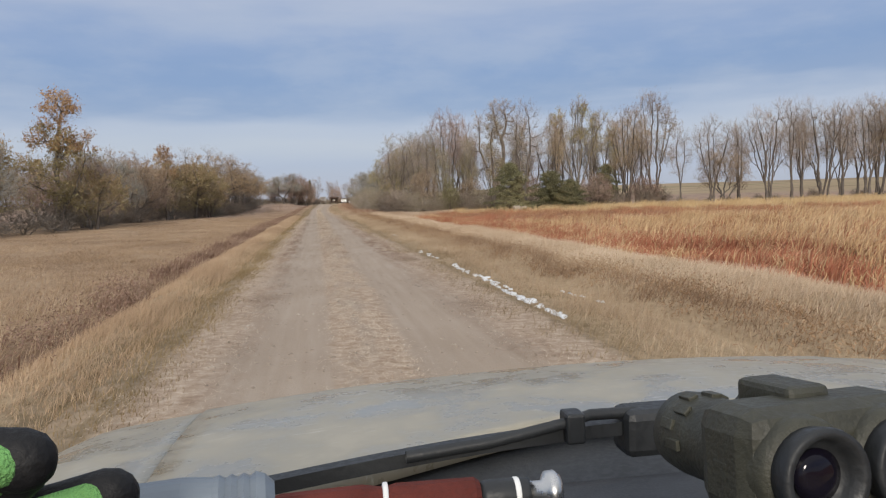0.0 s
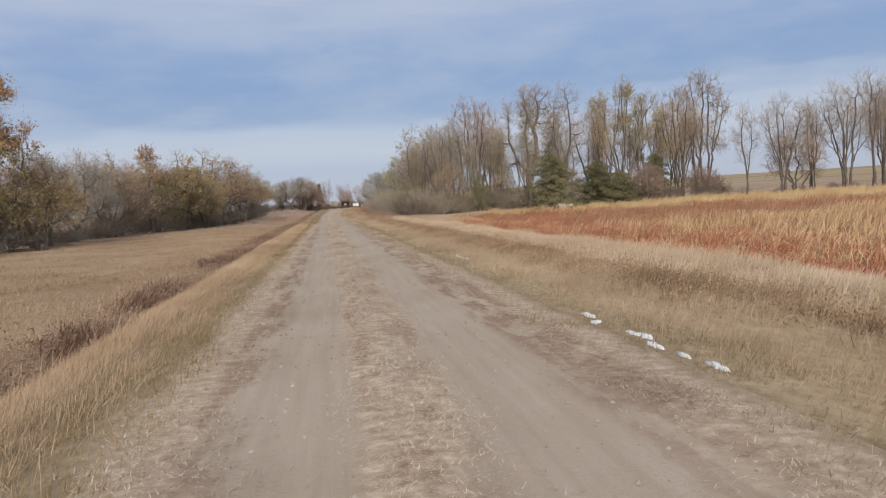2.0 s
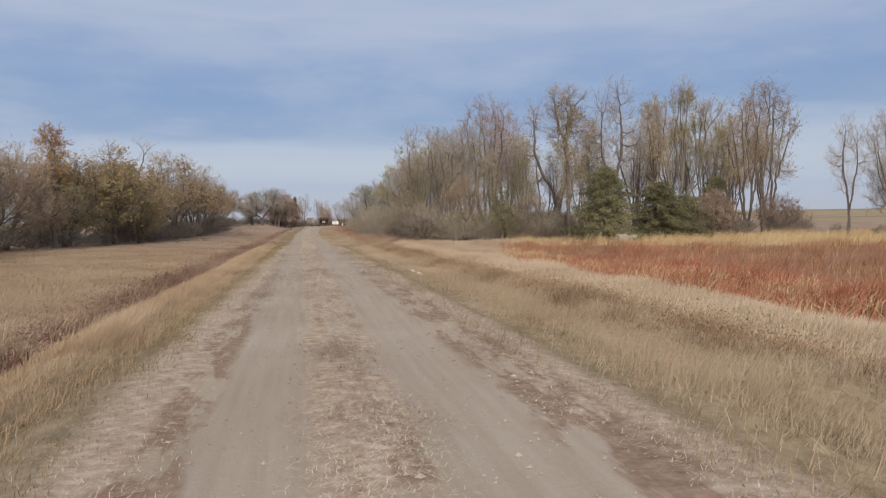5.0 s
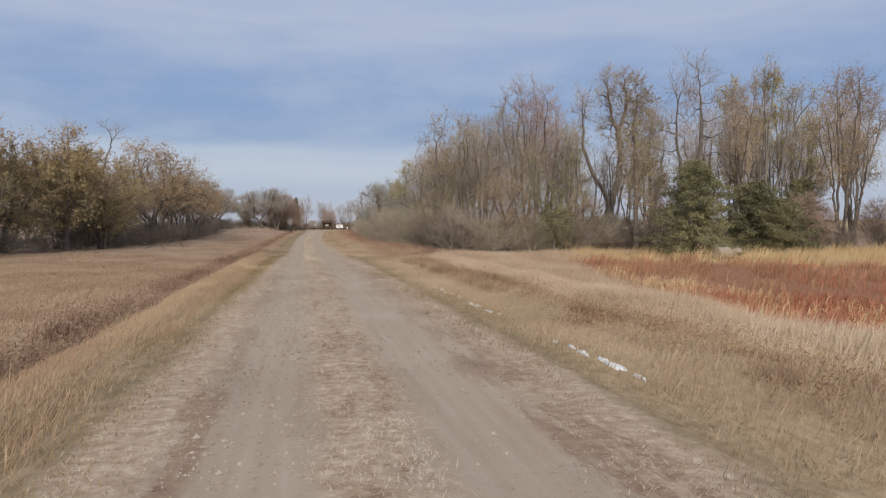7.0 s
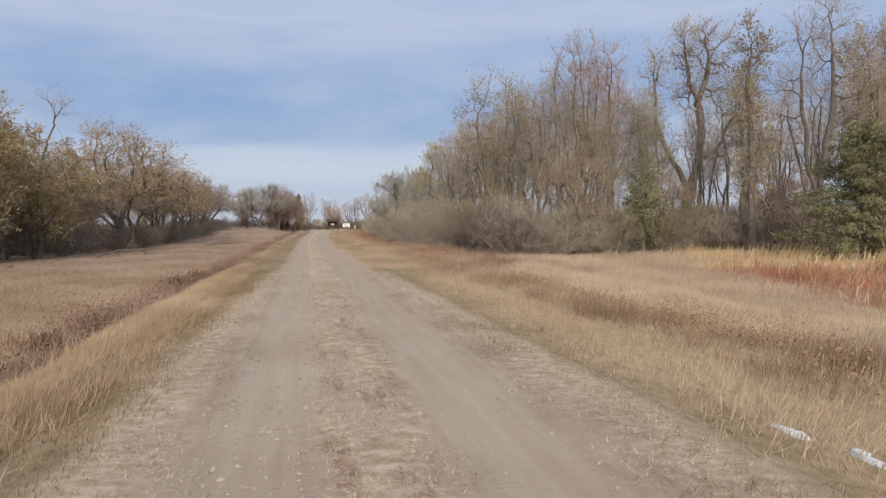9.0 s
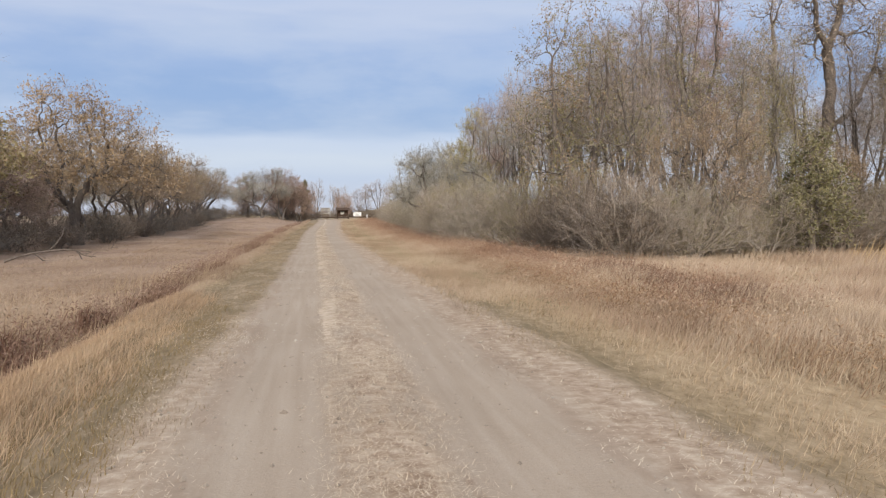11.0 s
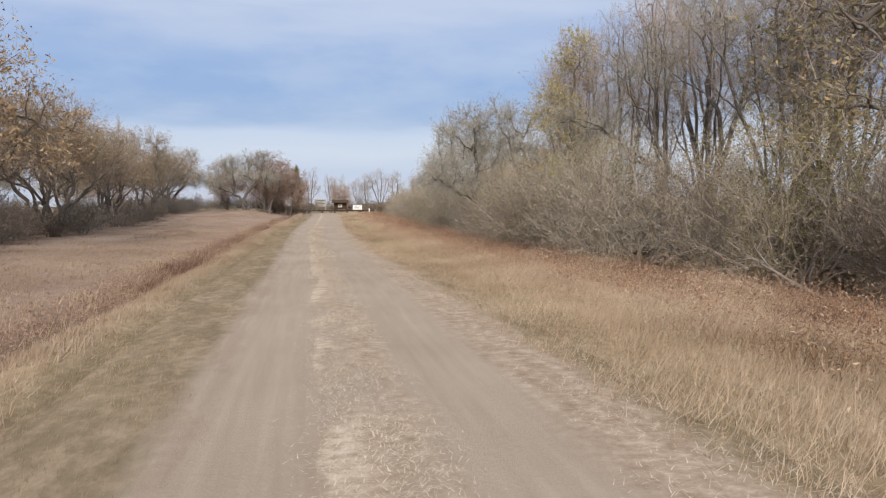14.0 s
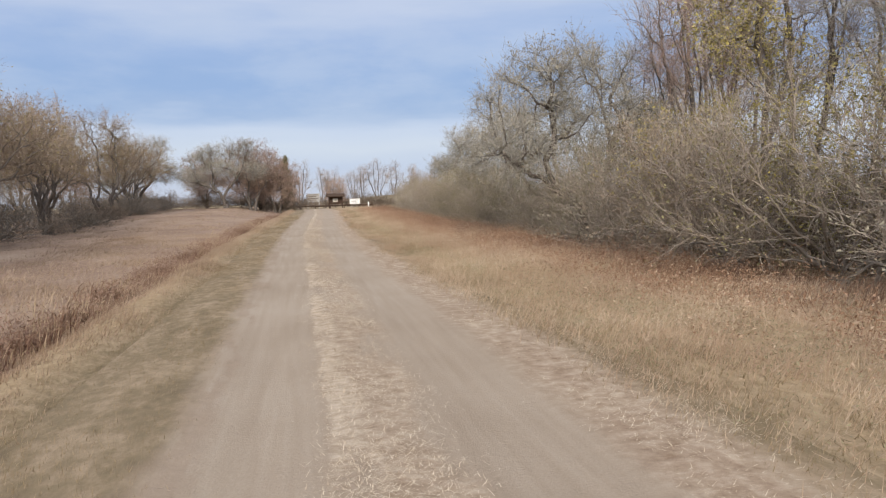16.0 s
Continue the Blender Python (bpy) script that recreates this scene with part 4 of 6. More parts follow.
for x, y, h, w, kind, sd, a in [
    (-17.2, 118.5, 6.6, 1, "spreading_tree", 15, 10), (-14.6, 107.5, 5.4, 1.1, "spreading_tree", 13, 150), (-20.5, 91.5, 7.4, 1, "spreading_tree", 15, 0),
    (-17.6, 107.5, 7.6, 1, "spreading_tree", 12, 300), (-21, 104, 8.0, 1, "spreading_tree", 13, 210), (-20.5, 130, 7.4, 1.1, "spreading_tree", 12, 45), (-22, 142, 7.2, 1.1, "spreading_tree", 19, 145), (-20.5, 158, 7.4, 1.1, "crooked_tree", 22, 245), (-19.2, 66, 6.2, 1.0, "spreading_tree", 15, 45), (-15.6, 182, 7.0, 1, "spreading_tree", 19, 210),
]:
    put(kind, sd, x, y, h, a, group=LEFT, wide=w)
for i in range(14):
    y = 50 + i * 11.0 + rt.uniform(-3, 3)
    put(*rt.choice([("spreading_tree", 12), ("crooked_tree", 21), ("spreading_tree", 15)]), -26 + rt.uniform(-4, 2.5), y, rt.uniform(5.5, 7.2), rt.uniform(0, 360), group=LEFT, wide=1.1)
for i in range(46):
    y = 46 + i * 3.4 + rt.uniform(-1, 1)
    edge = float(np.interp(y, [46, 62, 80, 90, 106, 130, 200], [-18.5, -17.5, -19.5, -19, -14.2, -12.8, -12.6]))
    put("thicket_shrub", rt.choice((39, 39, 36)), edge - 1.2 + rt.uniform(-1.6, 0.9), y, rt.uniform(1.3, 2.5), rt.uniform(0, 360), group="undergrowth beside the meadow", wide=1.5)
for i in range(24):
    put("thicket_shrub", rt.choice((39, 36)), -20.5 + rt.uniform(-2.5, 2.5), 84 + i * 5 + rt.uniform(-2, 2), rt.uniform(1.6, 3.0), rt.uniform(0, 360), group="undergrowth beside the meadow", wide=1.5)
for i in range(15):
    put("thicket_shrub", 36, -19 + i * 1.35, 204 + rt.uniform(-3, 3), rt.uniform(1.6, 2.8), rt.uniform(0, 360), group="undergrowth at the road's end", wide=1.4)

# behind the field
for x, y, h, w, kind, sd, a in [
    (28.2, 116, 17.6, 1.0, "big_forked_tree", 7, 0), (24.6, 101.5, 13.6, 1.0, "tall_leafy_tree", 5, 40), (29.3, 102, 15.8, 0.9, "tall_bare_tree", 1, 0), (34.4, 103.5, 13.8, 0.85, "tall_leafy_tree", 4, 70), (38.8, 107.5, 16.6, 1.0, "tall_leafy_tree", 6, 0),
    (44.0, 111.5, 14.4, 0.85, "tall_leafy_tree", 6, 150), (47.2, 108, 15.2, 0.9, "tall_leafy_tree", 4, 200), (55.6, 117, 18.8, 0.95, "tall_leafy_tree", 4, 20), (51.5, 112, 13.4, 0.85, "tall_bare_tree", 3, 80), (49.4, 95.5, 11.4, 0.75, "tall_bare_tree", 1, 120),
    (54.4, 96, 12.6, 0.95, "tall_bare_tree", 3, 10), (59.0, 97, 12.2, 0.8, "tall_bare_tree", 2, 60),
]:
    put(kind, sd, x, y, h, a, group=RIGHT, wide=w)
for x, y, h, w, kind, sd, a in [
    (62.9, 96, 14.8, 0.95, "tall_bare_tree", 2, 0), (66.9, 96.5, 14.8, 0.9, "tall_bare_tree", 1, 70), (69.5, 98, 13.6, 0.9, "tall_bare_tree", 3, 50), (72.6, 97, 15.2, 1.0, "tall_bare_tree", 2, 140), (76.2, 98, 14.8, 0.9, "tall_bare_tree", 1, 200),
    (79.4, 97, 15.4, 1.0, "tall_bare_tree", 3, 10), (82.6, 98, 15.0, 1.0, "tall_leafy_tree", 4, 90), (86, 98, 15.6, 1.0, "tall_bare_tree", 2, 220), (89.5, 99, 15.4, 1.0, "tall_bare_tree", 1, 10), (93, 98, 15.6, 1.0, "tall_bare_tree", 3, 130),
]:
    put(kind, sd, x, y, h, a, group=RIGHT, wide=w)
for i in range(9):
    put("tall_bare_tree", rt.choice((1, 2, 3)), 27 + i * 3.7 + rt.uniform(-1.2, 1.2), 127 + rt.uniform(-4, 4), rt.uniform(11, 14.5), rt.uniform(0, 360), group=RIGHT, wide=0.9)
for x, y, h, w, kind, sd, a in [
    (23.2, 112.5, 11.4, 0.9, "wood_tree", 17, 100), (26.2, 109.5, 9.6, 0.9, "tall_bare_tree", 3, 40), (31.4, 113, 13.0, 0.9, "tall_leafy_tree", 5, 10), (33.6, 118, 13.6, 0.9, "tall_bare_tree", 2, 100), (36.2, 112, 13.0, 0.9, "tall_bare_tree", 3, 200), (41.4, 114, 14.0, 0.9, "tall_bare_tree", 1, 300),
    (46, 119, 13.4, 0.9, "tall_leafy_tree", 5, 60), (50, 118, 14.6, 0.9, "tall_leafy_tree", 4, 300), (53, 121, 14, 0.9, "tall_bare_tree", 2, 20), (57, 97.5, 8.4, 1, "spreading_tree", 12, 30), (64.8, 99, 12.8, 0.9, "tall_bare_tree", 3, 200), (71, 100, 13.6, 0.9, "tall_bare_tree", 1, 20),
    (74.4, 100, 13.4, 0.9, "tall_leafy_tree", 4, 120), (78, 101, 13.4, 0.9, "tall_bare_tree", 2, 20), (81, 101, 14, 0.9, "tall_bare_tree", 1, 120), (84.4, 101, 14, 0.9, "tall_bare_tree", 3, 220), (60.8, 100, 11.4, 0.9, "tall_bare_tree", 1, 210),
]:
    put(kind, sd, x, y, h, a, group=RIGHT, wide=w)
for x, y, h, w, kind, sd, a in [(30.5, 107, 5.5, 1.1, "spreading_tree", 15, 30), (40.5, 104, 5.0, 1.1, "spreading_tree", 15, 130), (22.0, 106, 5.0, 1.0, "spreading_tree", 12, 230), (48, 104, 4.4, 1.1, "spreading_tree", 15, 330)]:
    put(kind, sd, x, y, h, a, group=RIGHT, wide=w)
for i in range(22):
    put("thicket_shrub", 36, 20 + i * 1.5 + rt.uniform(-0.7, 0.7), 104.5 + rt.uniform(-2, 4), rt.uniform(2.0, 3.6), rt.uniform(0, 360), group="undergrowth behind the field", wide=1.2)
for i in range(12):
    put("thicket_shrub", rt.choice((36, 39)), 47 + i * 4 + rt.uniform(-1.5, 1.5), 99 + rt.uniform(-2, 4), rt.uniform(1.0, 2.0), rt.uniform(0, 360), group="undergrowth behind the field", wide=1.2)
for sd, x, y, h, a, w in [(41, 24.7, 93, 6.2, 20, 0.95), (42, 31.4, 97, 5.2, 60, 1.0), (42, 34.8, 98.5, 4.0, 200, 1.0), (41, 44.5, 110, 6.4, 140, 0.9)]:
    put("cedar_tree", sd, x, y, h, a, group="cedars at the field's edge", wide=w)
put("ivy_shrub", 40, 18.3, 102, 5.2, 0, group="undergrowth of the wood")

# the wood beside the road
for x, y, h, w, kind, sd, a in [
    (11.9, 109.5, 11.8, 1.0, "wood_tree", 9, 0), (20.4, 116, 16.2, 1.0, "wood_tree", 8, 0), (15.4, 117.5, 12.6, 1.0, "wood_tree", 17, 130), (23.8, 121, 15.4, 0.85, "wood_tree", 8, 230), (14.8, 111, 11.8, 0.9, "tall_bare_tree", 2, 40), (17.4, 112, 12.6, 1.0, "wood_tree", 17, 160),
    (10.4, 125.5, 9.0, 1.0, "wood_tree", 10, 20), (13.4, 124, 11.6, 0.8, "tall_bare_tree", 3, 60), (13.0, 119.5, 9.6, 1.0, "leaning_tree", 18, 0), (9.6, 134.5, 7.6, 1.0, "crooked_tree", 22, 30), (13.2, 133, 10.8, 0.8, "wood_tree", 8, 300),
]:
    put(kind, sd, x, y, h, a, group=WOOD, wide=w)
for x, y, h, w, kind, sd, a in [
    (11.5, 146, 7.4, 1, "crooked_tree", 22, 150), (13.5, 156, 7.6, 1, "crooked_tree", 21, 60), (12.5, 166, 7.0, 1, "crooked_tree", 22, 240), (16, 142, 9.2, 0.8, "wood_tree", 8, 10), (15, 103.6, 6.4, 0.9, "spreading_tree", 12, 100), (18.6, 107, 9.5, 0.9, "wood_tree", 17, 250),
    (22.6, 110, 10.5, 0.8, "wood_tree", 17, 20), (12.4, 115, 9.8, 0.9, "tall_bare_tree", 3, 300), (16.5, 126, 12.2, 0.9, "tall_bare_tree", 3, 100), (19, 131, 13, 0.9, "tall_bare_tree", 2, 30), (17.2, 121, 13.2, 0.9, "tall_bare_tree", 1, 200), (15.4, 137, 12, 0.9, "tall_bare_tree", 3, 10),
    (20.8, 124, 13.5, 0.9, "tall_bare_tree", 2, 290), (24.5, 129, 13, 0.9, "tall_bare_tree", 1, 20), (18.5, 139, 12, 0.9, "tall_bare_tree", 2, 150), (14.2, 129.2, 11.4, 0.9, "tall_bare_tree", 2, 80), (16.2, 114.2, 12.0, 0.9, "tall_bare_tree", 1, 190),
]:
    put(kind, sd, x, y, h, a, group=WOOD, wide=w)
for i in range(33):
    y = 103.5 + i * 2.5 + rt.uniform(-0.7, 0.7)
    front = float(np.interp(y, [100, 106, 113, 120, 126, 134, 150, 190], [11.2, 10.4, 9.4, 8.5, 8.9, 9.8, 10.0, 10.5]))
    put("brush_shrub", rt.choice((32, 33, 32, 31) if y > 109 else (35, 31, 32)), front + rt.uniform(-0.3, 0.3), y, rt.uniform(2.6, 3.4) + (0.9 if 108 < y < 136 else 0.3), rt.uniform(0, 360), group=HEDGE, wide=1.1)
    # darkened thicket behind the brush, standing in for the shade at its base
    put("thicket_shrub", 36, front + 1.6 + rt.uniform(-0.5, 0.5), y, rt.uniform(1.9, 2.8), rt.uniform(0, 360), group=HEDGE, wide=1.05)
for i in range(16):
    x = 11 + i * 0.95
    put("brush_shrub", rt.choice((35, 32, 33)), x, 102.6 + 0.12 * i + rt.uniform(-0.8, 0.8), rt.uniform(2.5, 3.7), rt.uniform(0, 360), group=HEDGE, wide=1.15)
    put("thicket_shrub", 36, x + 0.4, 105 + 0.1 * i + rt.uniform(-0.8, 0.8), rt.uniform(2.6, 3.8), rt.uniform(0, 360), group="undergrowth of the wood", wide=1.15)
for x, y, h in [(10.2, 121.5, 4.4), (9.8, 126.5, 4.2), (12.0, 130, 4.6), (12.6, 113.5, 5.0)]:
    put("brush_shrub", 34, x, y, h, rt.uniform(0, 360), group=HEDGE)
# at the road's end
for i in range(18):
    put("thicket_shrub", 36, -6 + i * 2.1, 246 + rt.uniform(-3, 3), rt.uniform(2.2, 3.8), rt.uniform(0, 360), group="undergrowth at the road's end", wide=1.5)
for i in range(17):
    put("tall_bare_tree", rt.choice((1, 2, 3)), -8 + i * 3.0 + rt.uniform(-1, 1), 258 + rt.uniform(-6, 8), rt.uniform(7.5, 10.5), rt.uniform(0, 360), group=END)
put("spreading_tree", 15, 6.4, 243, 5.6, 200, group=END, wide=0.8)

# ---- fields and verges ----
def in_field(x, y):
    """The reed field's plan: its edge bends away from the road towards the wood."""
    return x > 7.7 + 0.25 * np.maximum(y - 62, 0) + 0.25 * np.sin(y * 0.9)


def in_belt(x, y):
    """The golden belt along the field's far side."""
    return in_field(x, y) & (y > 88 - 0.9 * (x - 16) + 2 * np.sin(x * 0.4))


field("ridge_grass", "tall tan grass along the verge", 120000, (-3.15, -2.0, 2, 92), (0.10, 0.22), 0.007, GRASS["tan"], 0.7, 60, 0.3, 51, 1.0, fine=True)
field("far_ridge_grass", "faded pinkish grass along the verge", 70000, (-3.2, -2.25, 88, 212), (0.07, 0.17), 0.010, GRASS["blush"], 0.7, 60, 0.3, 71, 1.0, fine=True)
field("verge_grass", "short olive-brown verge grass", 70000, (-2.25, -1.4, 2, 90), (0.03, 0.10), 0.009, GRASS["sward"], 0.9, 30, 0.25, 52, 1.0, fine=True)
field("far_verge_grass", "short greenish verge grass", 75000, (-2.25, -1.05, 82, 175), (0.02, 0.07), 0.0065, GRASS["green"], 0.7, 45, 0.25, 76, 1.0, fine=True)
field("ditch_weeds", "dark rust weeds in the ditch", 9000, (-4.0, -3.25, 2, 170), (0.15, 0.45), 0.02, GRASS["rust"], 0.7, 140, 0.35, 53, 1.0)
field("ditch_stalks", "pale dry stalks among the weeds", 9000, (-4.6, -3.2, 2, 170), (0.25, 0.5), 0.012, GRASS["pale"], 0.4, 12, 0.3, 72, 1.0, fine=True)
field("roadside_meadow_grass", "golden-brown meadow grass", 60000, (-9, -3.7, 4, 85), (0.08, 0.20), 0.010, GRASS["warm"], 1.0, 60, 0.7, 77, 1.0, fine=True)
field("meadow_grass", "faded brown meadow grass", 50000, (-9, -3.7, 80, 150), (0.08, 0.20), 0.010, GRASS["blush"], 1.0, 60, 0.7, 54, 1.0, fine=True)
field("near_meadow_grass", "brown-gold meadow grass", 100000, (-18, -4.2, 4, 95), (0.06, 0.2), 0.014, GRASS["warm"], 1.2, 70, 1.0, 75, 1.0, fine=True)
field("far_meadow_grass", "faded meadow grass", 60000, (-18, -5.5, 85, 212), (0.05, 0.16), 0.025, GRASS["blush"], 1.2, 70, 1.0, 73, 1.0, fine=True)
field("bank_grass", "dry tan bank grass", 230000, (3.2, 8.0, 2, 108), (0.10, 0.26), 0.008, GRASS["pale"], 0.75, 60, 0.35, 55, 1.0, fine=True)
field("bank_crest_grass", "pale grass on the bank's crest", 110000, (5.8, 7.9, 2, 96), (0.16, 0.36), 0.009, GRASS["cream"], 0.6, 60, 0.4, 74, 1.0, fine=True)
field("low_verge_grass", "short dry verge grass", 70000, (2.3, 3.6, 2, 180), (0.03, 0.13), 0.010, GRASS["green"], 0.9, 30, 0.25, 56, 1.0, fine=True)
field("bank_weeds", "brown clumps of weeds on the bank", 26000, (4.5, 5.7, 2, 104), (0.14, 0.32), 0.011, GRASS["weed"], 0.6, 90, 0.3, 57, 1.0, fine=True)
field("wood_edge_grass", "orange dry grass before the brush", 170000, (4.0, 8.8, 84, 188), (0.12, 0.40), 0.0065, GRASS["orange"], 0.85, 60, 0.4, 58, 1.4, fine=True)
def off_belt(x, y):
    return in_field(x, y) & ~in_belt(x, y - 2)


field("red_reeds", "rust-red reeds along the field's edge", 30000, (7.7, 14, 4, 66), (0.3, 0.65), 0.018, GRASS["red"], 0.8, 26, 0.35, 59, 1.0, 0.6, keep=off_belt)
field("brown_reeds", "brown reed field", 44000, (10, 58, 8, 92), (0.4, 0.75), 0.022, GRASS["brown"], 0.7, 40, 0.6, 60, 1.0, 0.5, keep=off_belt)
field("mixed_red_reeds", "rust-red reeds among the brown", 11000, (10, 50, 8, 92), (0.4, 0.75), 0.02, GRASS["red"], 0.7, 60, 0.8, 63, 1.0, 0.5, keep=off_belt)
field("pale_reeds", "pale drooping reed leaves among the red", 34000, (11.5, 50, 5, 46), (0.6, 1.0), 0.024, GRASS["redpale"], 0.5, 18, 0.4, 61, 1.0, 0.7, keep=off_belt)
field("edge_reed_leaves", "curled pale reed leaves at the field's edge", 9000, (7.8, 12, 4, 86), (0.35, 0.7), 0.018, GRASS["redpale"], 0.9, 10, 0.2, 64, 1.0, 0.8, keep=off_belt)
field("yellow_reeds", "golden reed belt", 90000, (16, 105, 8, 101), (0.65, 1.05), 0.035, GRASS["yellow"], 0.4, 20, 0.6, 62, 1.0, keep=in_belt, fine=True)
field("wood_front_grass", "orange dry grass before the brush", 50000, (8, 24, 84, 106), (0.2, 0.55), 0.016, GRASS["orange"], 0.65, 50, 0.5, 65, 1.0, fine=True, keep=lambda x, y: y > 84 + (x - 8) * 0.9)
field("wood_verge_grass", "pale dry verge grass", 110000, (2.5, 5.2, 90, 192), (0.08, 0.24), 0.0065, GRASS["orange"], 0.95, 60, 0.35, 66, 1.3, fine=True)
field("wood_weeds", "rust-brown weeds at the brush's foot", 38000, (6.2, 8.6, 88, 190), (0.2, 0.5), 0.014, GRASS["rust"], 0.6, 90, 0.4, 67, 1.3, fine=True)
field("margin_grass", "dry grass between bank and reeds", 60000, (7.6, 16, 58, 92), (0.15, 0.42), 0.010, GRASS["orange"], 0.7, 60, 0.4, 68, 1.0, fine=True, keep=lambda x, y: ~in_field(x - 0.3, y))


def leafy_weeds(name, label, n, box, height, leaf, mat, seed, per=60, spread=0.22):
    """Clumps of dead broad-leaved weeds: curled leaves heaped round short stalks."""
    r = np.random.default_rng(seed)
    x, y = r.uniform(box[0], box[1], n), r.uniform(box[2], box[3], n)
    x = x + bend(y)
    size = r.uniform(0.45, 1.2, n)
    i = r.integers(0, n, n * per)
    h = np.abs(r.normal(0, 0.5, n * per)).clip(0, 1.1) * height * size[i]
    c = np.stack([x[i] + r.normal(0, spread, n * per) * size[i], y[i] + r.normal(0, spread * 1.3, n * per) * size[i], h], -1)
    c[:, 2] += ground_z(c[:, 0], c[:, 1]) + 0.02
    V, F = leaf_cloud(c, leaf, r, 2.0)
    return tagged(new(name, arrays_mesh(name, V, F, mat)), label, "weeds", kind="stuff")


leafy_weeds("ditch_leaf_weeds", "curled rust-brown weeds heaped in the ditch", 900, (-4.1, -3.2, 2, 180), 0.4, 0.022, GRASS["ditch"], 91, 95)
leafy_weeds("bank_leaf_weeds", "brown leafy weeds on the bank", 650, (4.4, 5.8, 2, 104), 0.32, 0.02, GRASS["curl"], 92, 85)
leafy_weeds("wood_leaf_weeds", "rust-orange leafy weeds before the brush", 1350, (5.0, 8.5, 86, 190), 0.45, 0.019, GRASS["leafy"], 93, 110, 0.3)
leafy_weeds("wood_leaf_litter", "orange-tan leafy weeds in the dry grass", 800, (4.0, 8.2, 84, 188), 0.42, 0.018, GRASS["orange"], 94, 90, 0.3)


leafy_weeds("verge_green_weeds", "small grey-green weeds in the dry verge", 520, (2.9, 4.7, 88, 190), 0.22, 0.013, GRASS["sage"], 95, 90, 0.26)
leafy_weeds("verge_rust_weeds", "rust-brown leafy clumps in the dry grass", 420, (4.2, 7.0, 88, 190), 0.55, 0.015, GRASS["leafy"], 96, 150, 0.34)


def litter(name, label, n, boxes, length, width, mat, seed, clump=25, size=0.22):
    """Fallen straw: thin blades lying flat on the road, in mats."""
    r = np.random.default_rng(seed)
    X, Y = [], []
    for x0, x1, y0, y1, share in boxes:
        x, y, _ = scatter(int(n * share), x0, x1, y0, y1, seed + len(X), clump, size)
        X.append(x), Y.append(y)
    x, y = np.concatenate(X), np.concatenate(Y)
    n = len(x)
    a, ln = r.uniform(0, 2 * np.pi, n), r.uniform(0.5, 1.2, n) * length
    dx, dy = np.cos(a) * ln / 2, np.sin(a) * ln / 2
    wx, wy = -np.sin(a) * width / 2, np.cos(a) * width / 2
    z = ground_z(x, y) + 0.012 + r.uniform(0, 0.03, n)
    V = np.stack([np.stack([x - dx - wx, y - dy - wy, z], -1), np.stack([x - dx + wx, y - dy + wy, z], -1), np.stack([x + dx, y + dy, z + r.uniform(-0.01, 0.03, n)], -1)], 1)
    return tagged(new(name, arrays_mesh(name, V.reshape(-1, 3), np.arange(3 * n).reshape(-1, 3), mat)), label, "straw", kind="stuff")


litter("straw_litter", "pale straw lying on the road", 170000, [(0.05, 0.8, 2, 85, 0.36), (0.28, 0.75, 80, 150, 0.24), (0.06, 0.30, 80, 165, 0.18), (1.8, 2.7, 2, 150, 0.22), (-1.55, -0.85, 2, 88, 0.16)], 0.062, 0.0048, GRASS["straw"], 81)
litter("weed_litter", "brown dead weeds matted on the road", 34000, [(0.1, 0.85, 18, 80, 0.35), (1.8, 2.4, 2, 90, 0.4), (-1.15, -0.72, 4, 80, 0.25)], 0.06, 0.009, GRASS["meadow"], 82, 200, 0.35)


def stones(name, label, n, x0, x1, y0, y1, mat, seed):
    """Loose gravel: small uneven eight-sided stones."""
    r = np.random.default_rng(seed)
    x, y = r.uniform(x0, x1, n), r.uniform(y0, y1, n)
    s = 0.008 + 0.022 * r.uniform(0, 1, n) ** 3
    base = np.array([[1, 0, 0], [0, 1, 0], [-1, 0, 0], [0, -1, 0], [0, 0, 0.8], [0, 0, -0.5]], float)
    V = base[None] * s[:, None, None] * r.uniform(0.6, 1.3, (n, 6, 3)) + np.stack([x, y, ground_z(x, y) + 0.006], -1)[:, None]
    f = np.array([[0, 1, 4], [1, 2, 4], [2, 3, 4], [3, 0, 4], [1, 0, 5], [2, 1, 5], [3, 2, 5], [0, 3, 5]])
    F = (np.arange(n)[:, None, None] * 6 + f[None]).reshape(-1, 3)
    return tagged(new(name, arrays_mesh(name, V.reshape(-1, 3), F, mat)), label, "gravel", kind="stuff")


STONE = foliage("gravel_stone", [(0.0, (0.21, 0.17, 0.135)), (0.6, (0.33, 0.275, 0.22)), (1.0, (0.46, 0.41, 0.345))], 0.9)
stones("gravel", "loose small stones on the wheel tracks", 7000, -1.3, 2.2, 3, 100, STONE, 83)
stones("gravel_patch", "spill of coarse gravel in the wheel track", 1500, -0.9, 0.0, 53, 70, STONE, 84)

# ---- snow ----
SNOW = Mat("old_snow", 0.75, 0, 0.3)
_n = SNOW.noise(SNOW.pos(), 14, 5, 0.6)
SNOW.bump(_n, 0.5, 0.02)
SNOW = SNOW.done(SNOW.ramp(_n, [(0.3, (0.55, 0.56, 0.57)), (0.6, (0.76, 0.76, 0.76))]))


